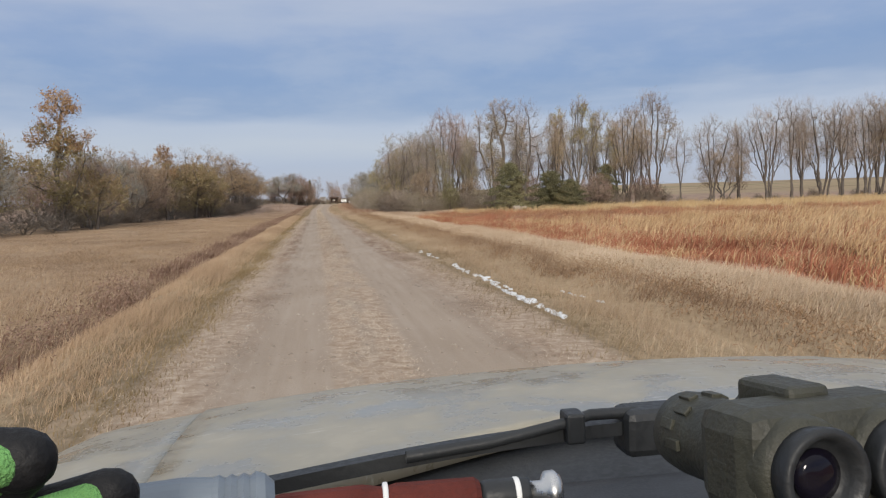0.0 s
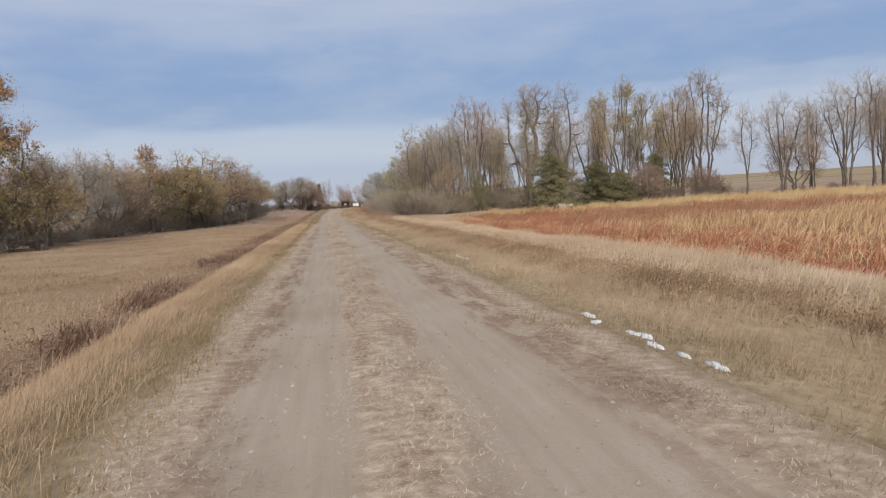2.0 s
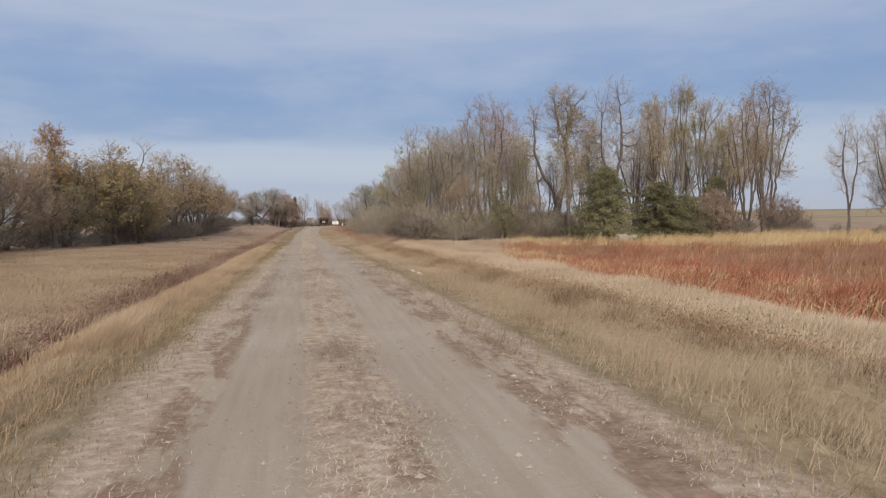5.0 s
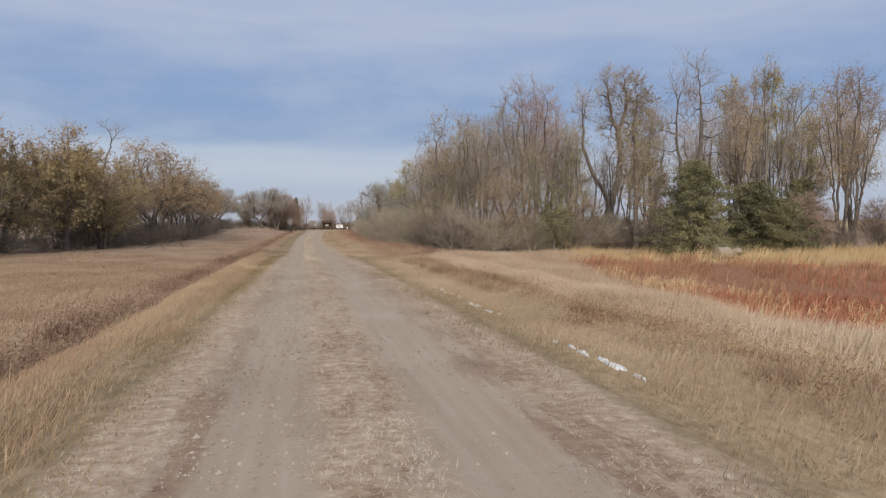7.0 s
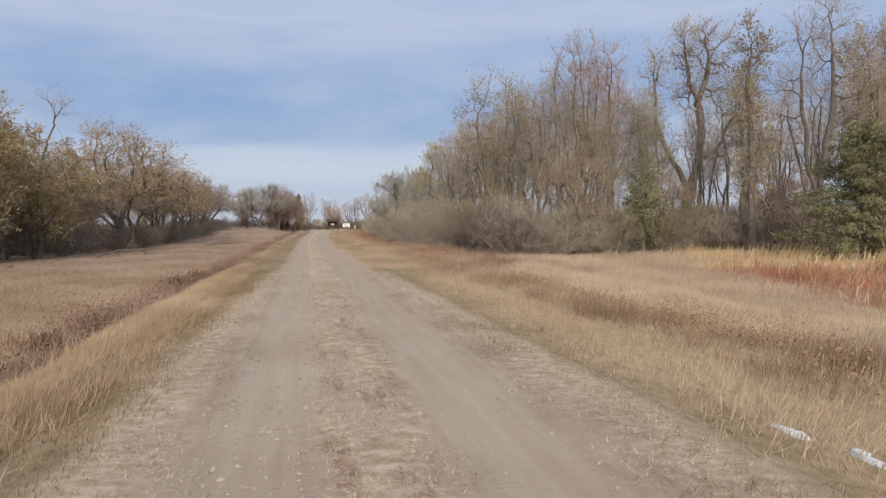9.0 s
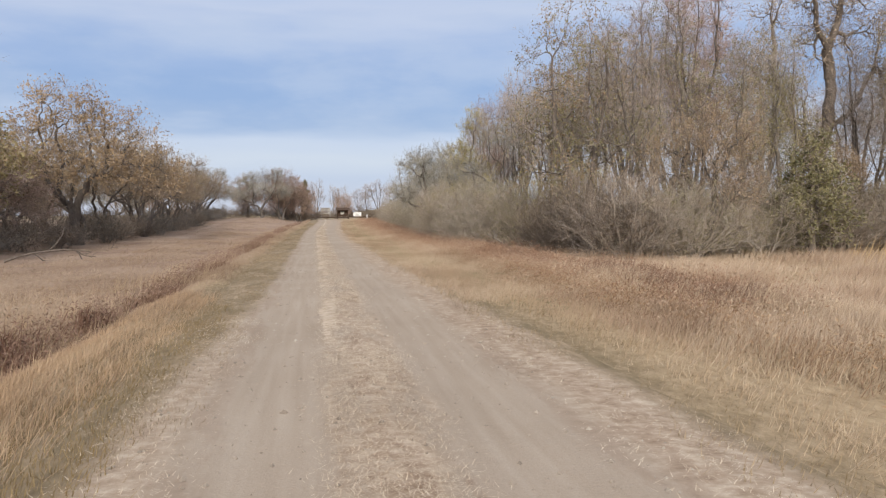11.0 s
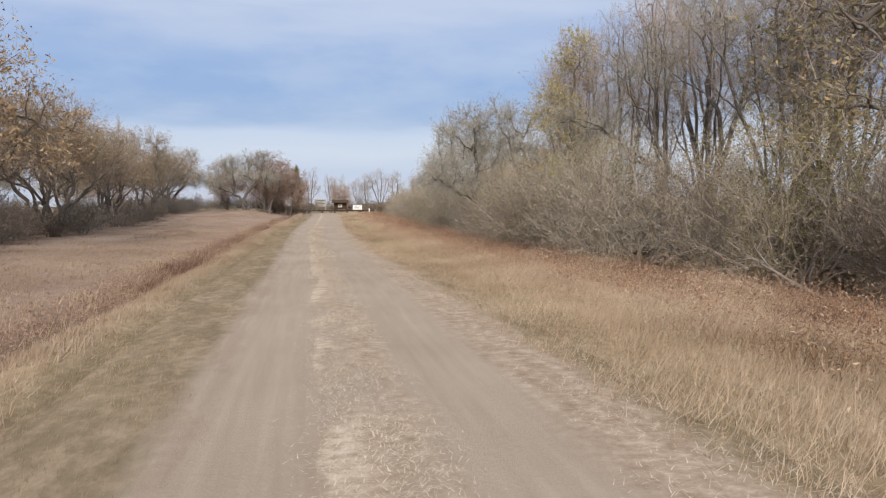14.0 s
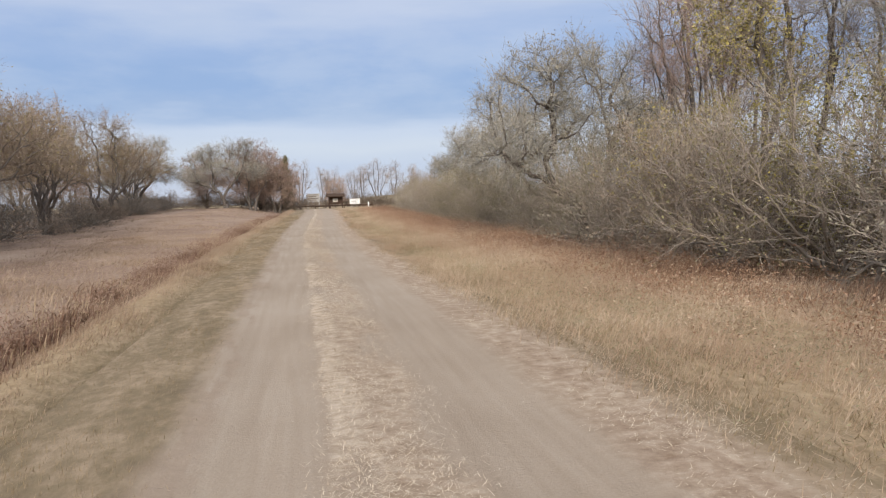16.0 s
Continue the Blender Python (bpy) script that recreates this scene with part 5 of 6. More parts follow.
def snow_patch(x, y, lx, ly, seed):
    """A thin leftover of snow with an uneven rim."""
    r = random.Random(seed)
    bm = bmesh.new()
    n = 22
    rim, inner = [], []
    for i in range(n):
        a = 2 * math.pi * i / n
        k = r.uniform(0.5, 1.2)
        for ring, f, lift in ((rim, 1.0, -0.03), (inner, 0.75, 0.014)):
            px, py = x + math.cos(a) * lx / 2 * k * f, y + math.sin(a) * ly / 2 * k * f
            ring.append(bm.verts.new((px, py, float(ground_z(px, py)) + lift + r.uniform(0, 0.015))))
    top = bm.verts.new((x, y, float(ground_z(x, y)) + 0.026))
    for i in range(n):
        j = (i + 1) % n
        bm.faces.new((rim[i], rim[j], inner[j], inner[i]))
        bm.faces.new((inner[i], inner[j], top))
    return tagged(part("snow_patch", bm, SNOW, None, smooth=True), "thin leftover snow in the verge grass", "snow", "snow patches")


rs = random.Random(17)
for a, b, n, x, w in [(18.4, 22, 9, 3.05, 0.6), (11.0, 16.5, 24, 3.1, 1.0), (8.2, 11, 12, 3.06, 1.1), (9.1, 10.8, 4, 3.92, 0.6), (31.7, 33.4, 5, 3.4, 0.9), (55.8, 58.3, 8, 3.37, 0.8), (61.4, 64.2, 6, 3.42, 0.8), (65.2, 67.8, 7, 3.38, 0.8)]:
    for i in range(n):
        y = a + (b - a) * (i + rs.uniform(-0.2, 1.2)) / n
        long = rs.uniform(0.12, 0.62) * (0.5 + 0.5 * w)
        snow_patch(x + rs.gauss(0, 0.04), y, (0.05 + 0.13 * rs.random() ** 1.5) * w, long, i + int(10 * a))

# ---- the road's end ----
WOOD_DARK = plain("weathered_dark_wood", (0.07, 0.045, 0.032), 0.85, 0, 0.2, 0.4, 6)
WOOD_GREY = plain("weathered_grey_wood", (0.36, 0.34, 0.315), 0.9, 0, 0.2, 0.25, 6)
PAINT_WHITE = plain("white_sign_paint", (0.78, 0.78, 0.76), 0.5, 0, 0.4, 0.08, 3)
PAPER = plain("notice_paper", (0.70, 0.68, 0.62), 0.8, 0, 0.2, 0.15, 5)
INK = plain("dark_print", (0.10, 0.09, 0.09), 0.8, 0, 0.2, 0.2, 5)


def box_part(name, lo, hi, mat, parent, label="", bevel=0.01):
    return part(name, bm_box(bmesh.new(), lo, hi, bevel), mat, parent, label)


def stand(name, label, category, x, y, group=""):
    ob = tagged(new(name), label, category, group)
    ob.matrix_basis = pose(x, y, float(ground_z(x, y)))
    return ob


kiosk = stand("information_kiosk", "dark wooden roofed kiosk with a pale notice", "kiosk", 5.3, 222)
kiosk.matrix_basis = kiosk.matrix_basis @ Matrix.Diagonal((0.88, 0.88, 0.86, 1))
for px in (-1.1, 1.1):
    for py in (-0.45, 0.45):
        box_part("post", (px - 0.07, py - 0.07, -0.2), (px + 0.07, py + 0.07, 2.0), WOOD_DARK, kiosk)
box_part("back_panel", (-1.03, 0.40, 0.7), (1.03, 0.46, 1.95), WOOD_DARK, kiosk)
board = box_part("notice_board", (-0.45, 0.33, 1.05), (0.35, 0.40, 1.65), PAPER, kiosk, "pale printed notice")
for k in range(4):
    box_part("text_bar", (-0.36, 0.322, 1.52 - k * 0.12), (0.26 - 0.1 * (k % 2), 0.332, 1.56 - k * 0.12), INK, board, "", 0)
bm = bmesh.new()
for s in (-1, 1):
    vs = [bm.verts.new(v) for v in ((-1.5, s * 0.95, 1.92), (1.5, s * 0.95, 1.92), (1.5, 0, 2.42), (-1.5, 0, 2.42), (-1.5, s * 0.95, 2.0), (1.5, s * 0.95, 2.0), (1.5, 0, 2.5), (-1.5, 0, 2.5))]
    for f in ((0, 1, 2, 3), (7, 6, 5, 4), (0, 4, 5, 1), (1, 5, 6, 2), (3, 7, 4, 0)):
        bm.faces.new([vs[i] for i in f])
part("roof", bm, WOOD_DARK, kiosk)

sign = stand("wooden_signboard", "weathered grey wooden signboard on two posts", "sign", 2.07, 221)
for px in (-0.8, 0.8):
    box_part("post", (px - 0.06, -0.06, -0.2), (px + 0.06, 0.06, 2.25), WOOD_GREY, sign)
panel = box_part("panel", (-0.9, -0.11, 1.05), (0.9, -0.06, 2.2), WOOD_GREY, sign)
for k in range(4):
    box_part("text_bar", (-0.7, -0.122, 1.96 - k * 0.24), (0.7 - 0.3 * (k % 2), -0.112, 2.05 - k * 0.24), WOOD_DARK, panel, "", 0)
white = stand("white_sign", "plain white sign board on two short posts", "sign", 8.1, 222)
for px in (-0.5, 0.5):
    box_part("post", (px - 0.05, -0.05, -0.2), (px + 0.05, 0.05, 1.1), WOOD_GREY, white)
panel = box_part("panel", (-0.75, -0.1, 0.3), (0.75, -0.055, 1.2), PAINT_WHITE, white)
for k in range(3):
    box_part("text_bar", (-0.5, -0.11, 0.98 - k * 0.22), (0.5 - 0.25 * (k % 2), -0.101, 1.03 - k * 0.22), INK, panel, "", 0)
marker = stand("marker_post", "short white marker post with a rounded cap", "post", 9.4, 214)
bm = bmesh.new()
bmesh.ops.create_cone(bm, cap_ends=True, segments=12, radius1=0.09, radius2=0.08, depth=0.9, matrix=Matrix.Translation((0, 0, 0.4)))
bmesh.ops.create_uvsphere(bm, u_segments=12, v_segments=6, radius=0.085, matrix=Matrix.Translation((0, 0, 0.85)))
part("post", bm, PAINT_WHITE, marker, smooth=True)


def rail_fence():
    fence = stand("log_barrier", "low dark log barrier across the road's end", "barrier", 3.2, 216)
    for i in range(8):
        px = -7 + i * 2.0
        box_part("post", (px - 0.08, -0.08, -0.3), (px + 0.08, 0.08, 0.5), WOOD_DARK, fence)
    for i in range(7):
        bm = bmesh.new()
        bmesh.ops.create_cone(bm, cap_ends=True, segments=10, radius1=0.11, radius2=0.10, depth=1.98, matrix=Matrix.Translation((-6 + i * 2.0, -0.12, 0.36 + 0.02 * (i % 3))) @ Euler((0, radians(90), 0)).to_matrix().to_4x4())
        part("log", bm, WOOD_DARK, fence, smooth=True)


rail_fence()


# ---- bales ----
STRAW_BALE = Mat("weathered_bale", 0.95, 0, 0.15)
_b = STRAW_BALE.noise(STRAW_BALE.pos((1, 9, 9), local=True), 5, 6, 0.7)
STRAW_BALE.bump(_b, 0.8, 0.04)
STRAW_BALE = STRAW_BALE.done(STRAW_BALE.ramp(_b, [(0.3, (0.20, 0.16, 0.12)), (0.55, (0.38, 0.32, 0.25)), (0.75, (0.52, 0.46, 0.37))]))


def bale(x, y, r, ln, turn, seed):
    """A round bale, sagging and rough at the rims."""
    rb = random.Random(seed)
    bm = bmesh.new()
    rings = []
    for v, k in ((-0.5, 0.55), (-0.5, 0.93), (-0.44, 1.0), (-0.2, 1.01), (0.1, 0.99), (0.44, 1.0), (0.5, 0.92), (0.5, 0.5)):
        rings.append([bm.verts.new((v * ln + rb.uniform(-0.02, 0.02), math.cos(a) * r * k * rb.uniform(0.97, 1.03), max(-0.9, math.sin(a)) * r * k * rb.uniform(0.96, 1.02))) for a in [2 * math.pi * i / 26 for i in range(26)]])
    for p, q in zip(rings, rings[1:]):
        for i in range(26):
            bm.faces.new((p[i], p[(i + 1) % 26], q[(i + 1) % 26], q[i]))
    bm.faces.new(rings[0]), bm.faces.new(rings[-1][::-1])
    bmesh.ops.recalc_face_normals(bm, faces=bm.faces)
    ob = part("hay_bale", bm, STRAW_BALE, None, smooth=True)
    ob.matrix_basis = pose(x, y, float(ground_z(x, y)) + r * 0.88, 0, 0, turn)
    return tagged(ob, "pale weathered round bale among the reeds", "bale", "bales at the field's edge")


bale(24.5, 89.4, 0.38, 0.8, 4, 1)
bale(25.45, 89.8, 0.36, 0.8, -6, 2)


# ---- fallen wood ----
def fallen_branch(x, y, z, ln, turn, rise, seed, mat, label):
    r = np.random.default_rng(seed)
    lines = []

    def arm(p, d, l, rad, lv):
        pts = [p]
        for _ in range(6):
            d = unit(d + r.normal(size=3) * 0.16)
            pts.append(pts[-1] + d * l / 6)
        lines.append((np.array(pts), np.linspace(rad, rad * 0.35, 7), 0))
        if lv < 2:
            for _ in range(4):
                i = r.integers(2, 6)
                arm(pts[i], turned(r, d, 45), l * r.uniform(0.25, 0.5), rad * 0.5, lv + 1)
    a = radians(turn)
    arm(np.zeros(3), np.array([math.cos(a), math.sin(a), rise]), ln, 0.05, 0)
    V, F = tubes(lines, (0,), (6,))
    V[:, 2] = np.maximum(V[:, 2], -z)
    ob = new("fallen_branch", arrays_mesh("fallen_branch", V, F, mat, True))
    ob.matrix_basis = pose(x, y, float(ground_z(x, y)) + z)
    return tagged(ob, label, "branch", "fallen branches")


for i, (x, y, z, ln, turn, rise) in enumerate([(7.6, 117.5, 0.05, 1.5, 100, 0.35), (8.6, 108, 0.1, 1.6, 150, 0.6), (8.2, 122, 0.05, 1.6, 140, 0.8), (7.8, 128, 0.05, 1.4, 60, 0.5), (8.1, 112, 0.05, 1.4, 20, 0.9)]):
    fallen_branch(x, y, z, ln, turn, rise, i, BARK_PALE, "pale dead branch leaning in the brush")
for i, (x, y, ln, turn) in enumerate([(-11.5, 107, 3.0, 10), (-12.5, 98, 2.6, 170), (-13, 118, 3.0, 30)]):
    fallen_branch(x, y, 0.05, ln, turn, 0.12, 20 + i, BARK, "dark dead branch lying in the meadow")


# ---- the car at the start of the way ----
CAR_PAINT = Mat("dusty_grey_paint", 0.35, 0.0, 0.35)
_p = CAR_PAINT.pos(local=True)
_d = CAR_PAINT.noise(_p, 5, 6, 0.65)
_s = CAR_PAINT.noise(CAR_PAINT.pos((2, 14, 2), local=True), 6, 4, 0.6)
CAR_PAINT.b.inputs["Coat Weight"].default_value = 0.12
CAR_PAINT.b.inputs["Coat Roughness"].default_value = 0.12
CAR_PAINT = CAR_PAINT.done(CAR_PAINT.mix(CAR_PAINT.band(_s, 0.62, 0.72), CAR_PAINT.ramp(_d, [(0.35, (0.25, 0.235, 0.185)), (0.65, (0.38, 0.345, 0.27))]), (0.46, 0.44, 0.39)), CAR_PAINT.band(_d, 0.38, 0.6, 0.16, 0.6))
BLACK_PLASTIC = plain("black_plastic", (0.022, 0.024, 0.026), 0.5, 0, 0.4, 0.3, 12, 0.2)
DASH = plain("dark_dash_vinyl", (0.045, 0.047, 0.05), 0.7, 0, 0.3, 0.25, 30, 0.3)
RUBBER = plain("tyre_rubber", (0.025, 0.025, 0.025), 0.85, 0, 0.2, 0.3, 10)
STEEL = plain("brushed_steel", (0.55, 0.55, 0.54), 0.3, 1.0, 0.5, 0.1, 12)
ARMOUR = plain("olive_rubber_armour", (0.045, 0.045, 0.033), 0.55, 0, 0.4, 0.3, 25, 0.3)
GLASS_DARK = plain("dark_coated_lens", (0.006, 0.005, 0.010), 0.12, 0, 0.25, 0.2, 5)
MAROON = plain("maroon_cloth", (0.11, 0.028, 0.022), 0.85, 0, 0.2, 0.35, 20, 0.4)
GREEN_KNIT = plain("green_knit", (0.16, 0.36, 0.12), 0.9, 0, 0.15, 0.25, 60, 0.8)
GREY_METAL = plain("grey_anodised_metal", (0.20, 0.23, 0.26), 0.45, 0.5, 0.4, 0.2, 10)

CX = 0.45


def hood_z(x, y):
    return 1.137 + 0.05 * (0.62 - y) - 0.06 * (x - 0.60) ** 2 - 0.12 * max(0.0, y - 0.2) ** 2


def shell(x0, x1, y0, y1, nx, ny, zf, thick=0.03):
    bm = bmesh.new()
    g = [[[bm.verts.new((x, y, zf(x, y) - k)) for x in np.linspace(x0, x1, nx)] for y in np.linspace(y0, y1, ny)] for k in (0, thick)]
    for j in range(ny - 1):
        for i in range(nx - 1):
            bm.faces.new((g[0][j][i], g[0][j][i + 1], g[0][j + 1][i + 1], g[0][j + 1][i]))
            bm.faces.new((g[1][j][i], g[1][j + 1][i], g[1][j + 1][i + 1], g[1][j][i + 1]))
    for j in range(ny - 1):
        for i in (0, nx - 1):
            bm.faces.new((g[0][j][i], g[0][j + 1][i], g[1][j + 1][i], g[1][j][i]))
    for i in range(nx - 1):
        for j in (0, ny - 1):
            bm.faces.new((g[0][j][i], g[1][j][i], g[1][j][i + 1], g[0][j][i + 1]))
    bmesh.ops.recalc_face_normals(bm, faces=bm.faces)
    return bm


def turned_body(profile, seg=28):
    """A body of revolution along +y from rows of (y, radius)."""
    bm = bmesh.new()
    rings = [[bm.verts.new((math.cos(2 * math.pi * i / seg) * r, y, math.sin(2 * math.pi * i / seg) * r)) for i in range(seg)] for y, r in profile]
    for a, b in zip(rings, rings[1:]):
        for i in range(seg):
            bm.faces.new((a[i], a[(i + 1) % seg], b[(i + 1) % seg], b[i]))
    bm.faces.new(rings[0]), bm.faces.new(rings[-1][::-1])
    bmesh.ops.recalc_face_normals(bm, faces=bm.faces)
    return bm


def build_car():
    car = tagged(new("car"), "dusty grey car with a long hood on the dirt road", "car")
    lip = lambda x, y: hood_z(x, y) - 1.6 * max(0.0, y - 0.68) ** 1.4
    bm = shell(-0.315, 1.215, 0.0, 1.0, 30, 22, lambda x, y: 0.0)
    for v in bm.verts:
        # the rear edge follows the foot of the windscreen
        rear = -0.07 + 0.14 * float(smoothstep(-0.15, 0.40, v.co.x))
        v.co.y = rear + (0.80 - rear) * v.co.y
        v.co.z += lip(v.co.x, v.co.y)
    part("hood", bm, CAR_PAINT, car, smooth=True)
    for s in (-1, 1):
        a, b = (-0.70, -0.3165) if s < 0 else (1.2165, 1.60)
        fz = lambda x, y, s=s: lip(x, y) - 0.003 - 0.6 * max(0.0, abs(x - CX) - 0.95) ** 1.5
        part("fender", shell(a, b, -0.25, 0.80, 12, 22, fz), CAR_PAINT, car, smooth=True)
        box_part("side_panel", (a + 0.02 if s < 0 else b - 0.07, -0.25, 0.72), (a + 0.07 if s < 0 else b - 0.02, 0.76, 0.84), CAR_PAINT, car)
        box_part("rocker", (a + 0.02 if s < 0 else b - 0.1, -0.95, 0.32), (a + 0.1 if s < 0 else b - 0.02, -0.02, 0.80), CAR_PAINT, car)
        wheel = part("wheel", turned_body([(-0.10, 0.10), (-0.09, 0.22), (0.09, 0.22), (0.10, 0.10)]), STEEL, car)
        wheel.matrix_basis = pose(-0.46 if s < 0 else 1.36, 0.40, 0.36, 0, 0, 90)
        part("tyre", turned_body([(-0.10, 0.225), (-0.12, 0.28), (-0.11, 0.345), (-0.06, 0.362), (0.06, 0.362), (0.11, 0.345), (0.12, 0.28), (0.10, 0.225)], 36), RUBBER, wheel)
    box_part("front_bumper", (-0.58, 0.70, 0.42), (1.48, 0.84, 0.84), BLACK_PLASTIC, car, "", 0.04)
    box_part("firewall", (-0.50, -0.28, 0.40), (1.50, -0.22, 1.10), BLACK_PLASTIC, car)
    part("cowl", shell(-0.45, 1.5, -0.26, 0.09, 14, 8, lambda x, y: hood_z(x, y) - 0.035 - 0.25 * (y - 0.09) ** 2), BLACK_PLASTIC, car, "black plastic grille under the wipers")
    part("dashboard", shell(-0.45, 1.5, -0.80, -0.265, 14, 12, lambda x, y: 1.245 - 0.26 * (y + 0.48), 0.06), DASH, car, "dark vinyl dashboard top", smooth=True)
    wiper = part("wiper_blade", shell(0, 0.62, 0, 0.022, 14, 2, lambda x, y: 0.012 * math.sin(x / 0.62 * math.pi), 0.018), BLACK_PLASTIC, car)
    wiper.matrix_basis = pose(-0.13, -0.15, 1.178, 0, -3.5, 1)
    bm = bmesh.new()
    pts = [(0.05, -0.155, 1.197), (0.16, -0.15, 1.205), (0.27, -0.145, 1.222), (0.30, -0.14, 1.228), (0.36, -0.135, 1.226), (0.44, -0.13, 1.216)]
    rings = [[bm.verts.new((x, y + math.cos(k * math.pi / 4) * 0.008, z + math.sin(k * math.pi / 4) * 0.008)) for k in range(8)] for x, y, z in pts]
    for a, b in zip(rings, rings[1:]):
        for k in range(8):
            bm.faces.new((a[k], a[(k + 1) % 8], b[(k + 1) % 8], b[k]))
    arm = part("wiper_arm", bm, BLACK_PLASTIC, car, smooth=True)
    box_part("clip", (0.262, -0.16, 1.195), (0.288, -0.125, 1.236), BLACK_PLASTIC, arm, "", 0.004)
    box_part("pivot_cover", (0.345, -0.16, 1.168), (0.47, -0.10, 1.232), BLACK_PLASTIC, arm, "", 0.012)
    return car


car = build_car()


def build_binoculars():
    b = tagged(new("binoculars"), "olive rubber-armoured binoculars lying on the dashboard", "binoculars")
    b.matrix_basis = pose(0.203, -0.742, 1.372, -5, 0, 5) @ Matrix.Diagonal((0.7, 0.7, 0.7, 1))
    for dx in (0.0, 0.082):
        tube = part("barrel", turned_body([(0.014, 0.030), (0.016, 0.040), (0.022, 0.0425), (0.05, 0.0435), (0.085, 0.042), (0.105, 0.040), (0.12, 0.038), (0.16, 0.039), (0.18, 0.037), (0.185, 0.028)]), ARMOUR, b, smooth=True)
        tube.location.x = dx
        eye = part("eyepiece", turned_body([(0.032, 0.033), (0.0, 0.038), (-0.004, 0.037), (-0.004, 0.031), (0.006, 0.028), (0.012, 0.022)]), BLACK_PLASTIC, tube, smooth=True)
        part("lens", turned_body([(0.0035, 0.0001), (0.0045, 0.012), (0.008, 0.0205), (0.011, 0.0205)]), GLASS_DARK, eye, smooth=True)
        for k in range(9):
            for j in range(2):
                a = radians(k * 24 - 10)
                rib = part("grip_rib", bm_box(bmesh.new(), (-0.005, -0.009, -0.002), (0.005, 0.009, 0.003), 0.001), ARMOUR, tube)
                rib.matrix_basis = Matrix.Translation((math.cos(a) * (0.0432, 0.0385)[j], 0.062 + j * 0.08 + (k % 2) * 0.012, math.sin(a) * (0.0432, 0.0385)[j])) @ Euler((0, math.pi / 2 - a, 0)).to_matrix().to_4x4()
    part("prism_housing", bm_box(bmesh.new(), (-0.046, 0.022, -0.046), (0.128, 0.10, 0.047), 0.02), ARMOUR, b, smooth=False)
    part("bridge", bm_box(bmesh.new(), (0.02, 0.06, 0.03), (0.062, 0.13, 0.056), 0.006), ARMOUR, b)
    knob = part("focus_knob", turned_body([(0.03, 0.010), (0.032, 0.013), (0.056, 0.013), (0.058, 0.010)]), BLACK_PLASTIC, b, smooth=True)
    knob.location = (0.041, 0, 0.016)
    return b


build_binoculars()


def build_umbrella():
    u = tagged(new("umbrella"), "folded maroon umbrella with a steel knob on the dashboard", "umbrella")
    u.matrix_basis = pose(-0.115, -0.475, 1.272, 0, 2.5, -92) @ Matrix.Diagonal((0.8, 0.93, 0.8, 1))
    part("canopy", turned_body([(0.0, 0.010), (0.03, 0.019), (0.10, 0.022), (0.12, 0.018), (0.13, 0.021), (0.20, 0.021), (0.205, 0.017)], 14), MAROON, u, "loosely folded maroon cloth")
    part("band", turned_body([(0.118, 0.021), (0.119, 0.0225), (0.122, 0.0225), (0.123, 0.021)]), PAINT_WHITE, u, smooth=True)
    grip = part("handle", turned_body([(0.205, 0.014), (0.21, 0.017), (0.247, 0.017), (0.25, 0.016)]), BLACK_PLASTIC, u, smooth=True)
    part("ring", turned_body([(0.236, 0.0172), (0.237, 0.0178), (0.240, 0.0178), (0.241, 0.0172)]), PAINT_WHITE, grip, smooth=True)
    part("knob", turned_body([(0.25, 0.012), (0.262, 0.012), (0.266, 0.021), (0.274, 0.022), (0.279, 0.017)]), STEEL, u, "rounded steel knob", smooth=True)
    return u


build_umbrella()


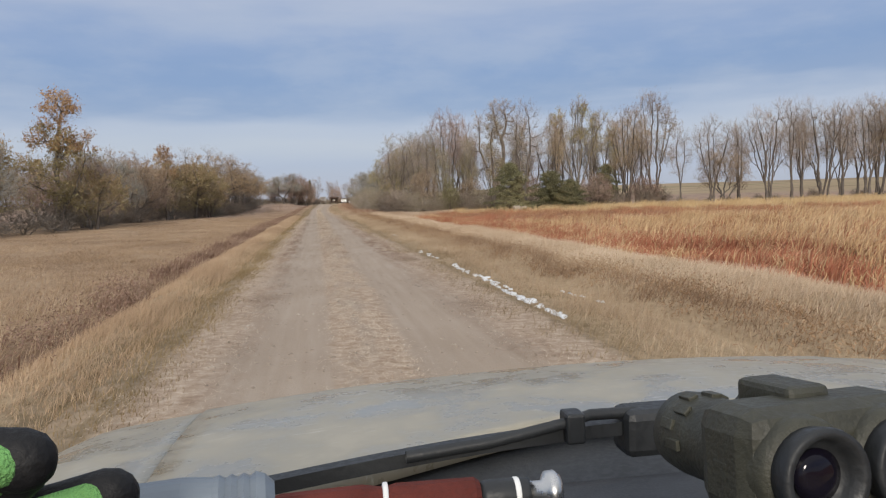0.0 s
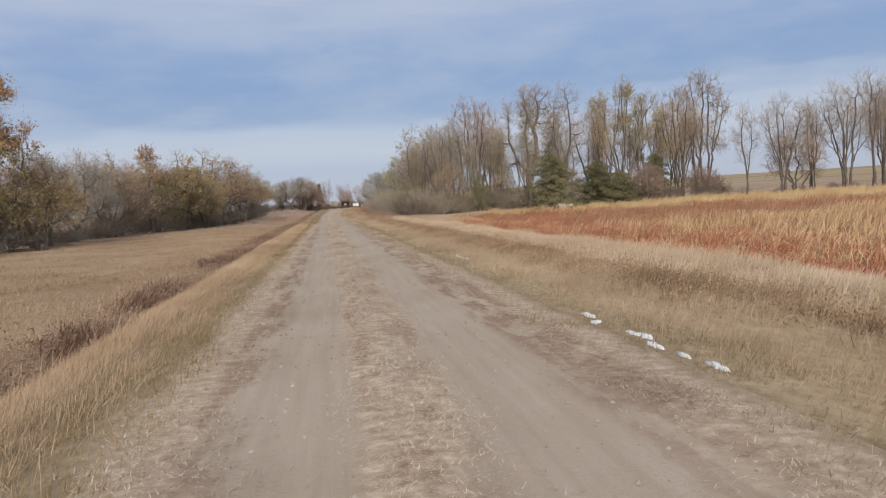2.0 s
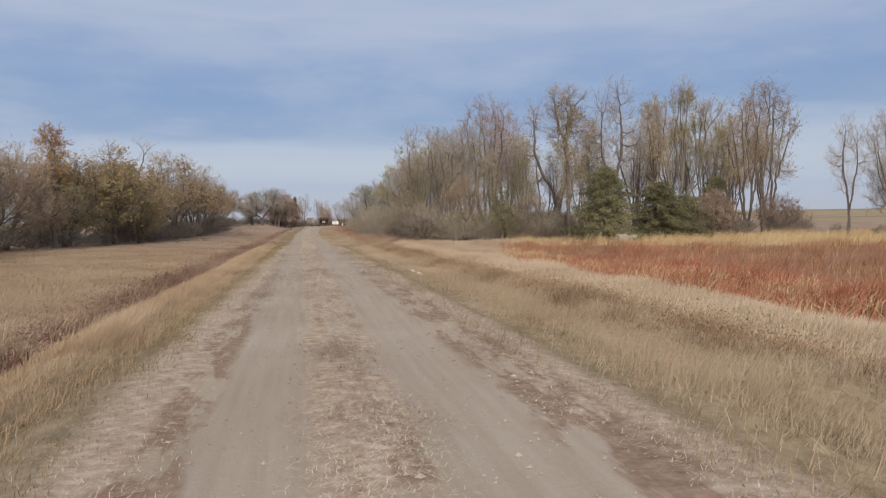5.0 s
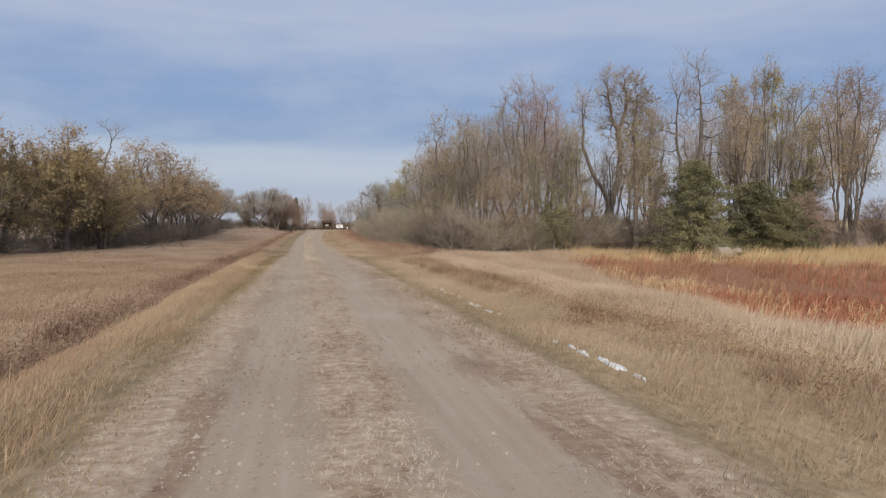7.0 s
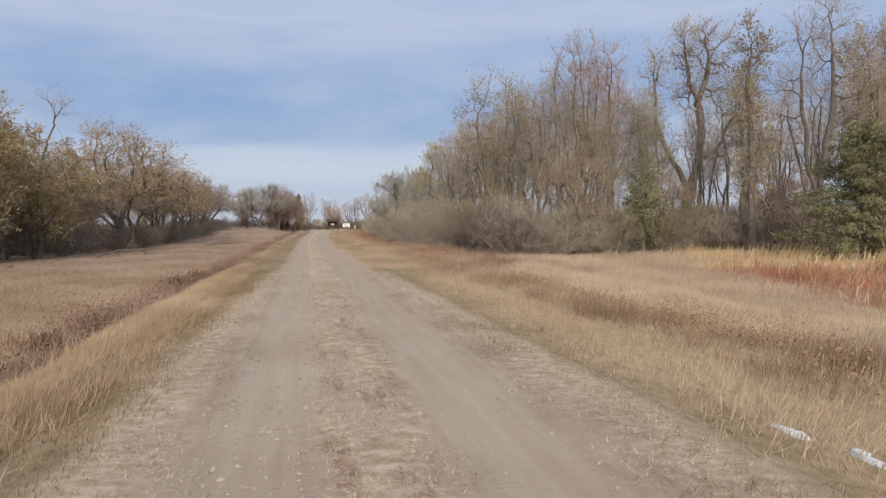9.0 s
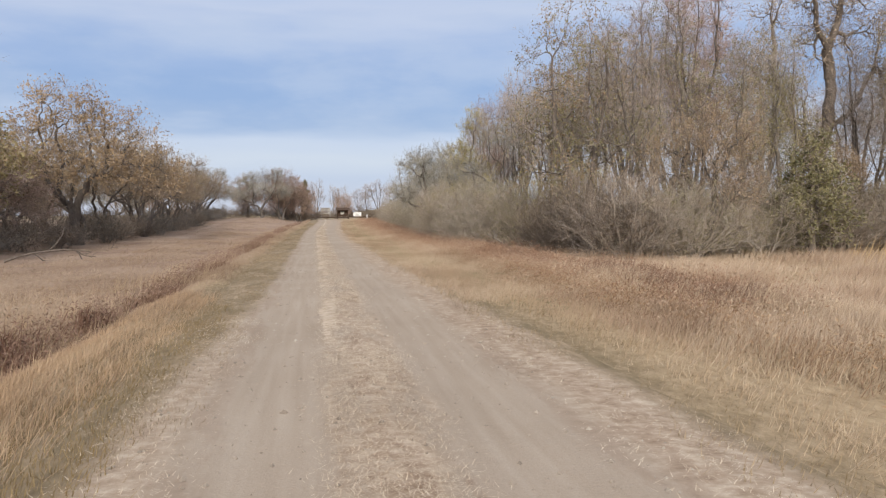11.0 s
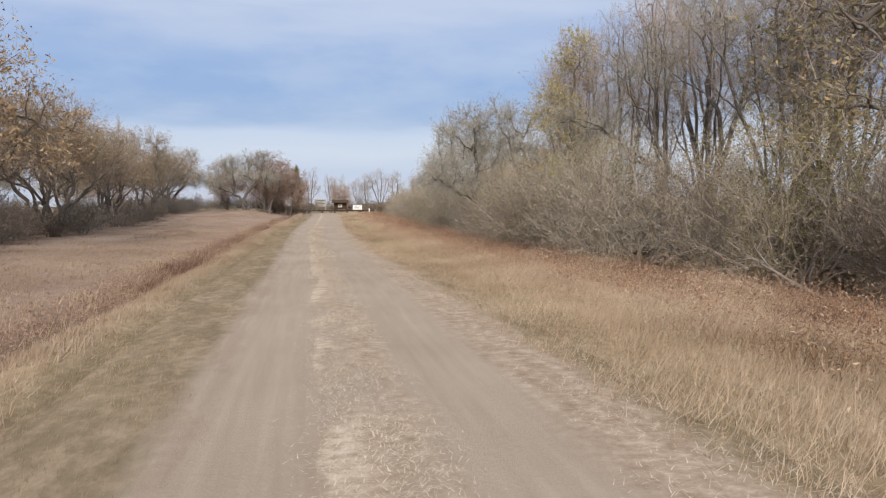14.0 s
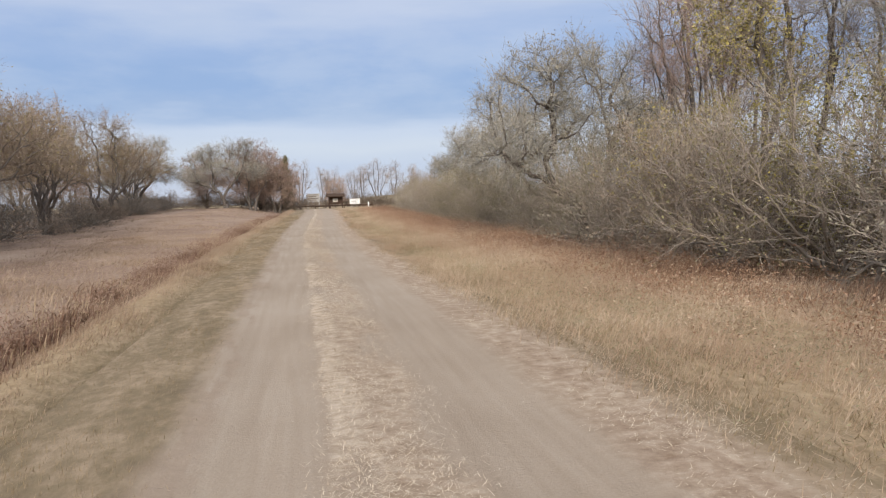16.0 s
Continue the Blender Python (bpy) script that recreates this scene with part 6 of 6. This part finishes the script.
def finger_body(p, q, r, flat=0.85):
    """A rounded finger from p to q, a little flattened."""
    p, q = Vector(p), Vector(q)
    d = q - p
    n = d.length
    rows = [(-r * 0.9, r * 0.4), (-r * 0.5, r * 0.85), (0, r)] + [(n * k / 4, r * (1.0 - 0.03 * (k % 2))) for k in (1, 2, 3)] + [(n, r * 0.98), (n + r * 0.5, r * 0.82), (n + r * 0.8, r * 0.52), (n + r * 0.92, r * 0.2)]
    bm = turned_body(rows, 22)
    bmesh.ops.scale(bm, vec=(flat, 1, 1), verts=bm.verts)
    turn = Vector((0, 1, 0)).rotation_difference(d).to_matrix().to_4x4()
    bmesh.ops.transform(bm, matrix=Matrix.Translation(p) @ turn, verts=bm.verts)
    return bm


def build_glove(tip, back, r, drop):
    """A work glove lying on the dash: dipped fingers with a knitted back, and the palm under them."""
    g = tagged(new("work_glove"), "green knitted work glove with black rubber fingers on the dashboard", "glove", "gloves on the dashboard")
    tip, back = Vector(tip), Vector(back)
    for k in range(3):
        off = Vector((-0.012 * k, 0.022 * k, -0.012 * k))
        finger = part("finger", finger_body(back + off, tip + off, r), GLOVE_RUBBER, g, "black rubber-dipped finger", smooth=True)
        side = Vector((-0.0075, -0.0062, 0.0006))
        part("knit_back", finger_body(back + off + side, tip + off + side, r * 0.70, 1.0), GREEN_KNIT, finger, "bright green knitted back", smooth=True)
    mid = (tip + back) / 2
    part("palm", finger_body(mid + Vector((-0.10, 0.015, -drop)), mid + Vector((-0.02, 0.02, -drop)), r * 1.7, 1.0), GLOVE_RUBBER, g, "black rubber palm", smooth=True)
    return g


GLOVE_RUBBER = plain("glove_rubber", (0.008, 0.008, 0.009), 0.6, 0, 0.3, 0.3, 30, 0.3)
build_glove((-0.189, -0.71, 1.405), (-0.27, -0.70, 1.410), 0.0155, 0.05)
build_glove((-0.163, -0.67, 1.370), (-0.25, -0.675, 1.352), 0.0155, 0.03)
torch = tagged(new("flashlight"), "grey metal flashlight with ribbed grip", "flashlight")
torch.matrix_basis = pose(-0.175, -0.575, 1.316, 0, 0, -86)
part("body", turned_body([(0.0, 0.024), (0.03, 0.025), (0.05, 0.023)] + [(0.05 + 0.004 * k, 0.024 if k % 2 else 0.0215) for k in range(1, 8)] + [(0.084, 0.022), (0.09, 0.016)]), GREY_METAL, torch, smooth=False)
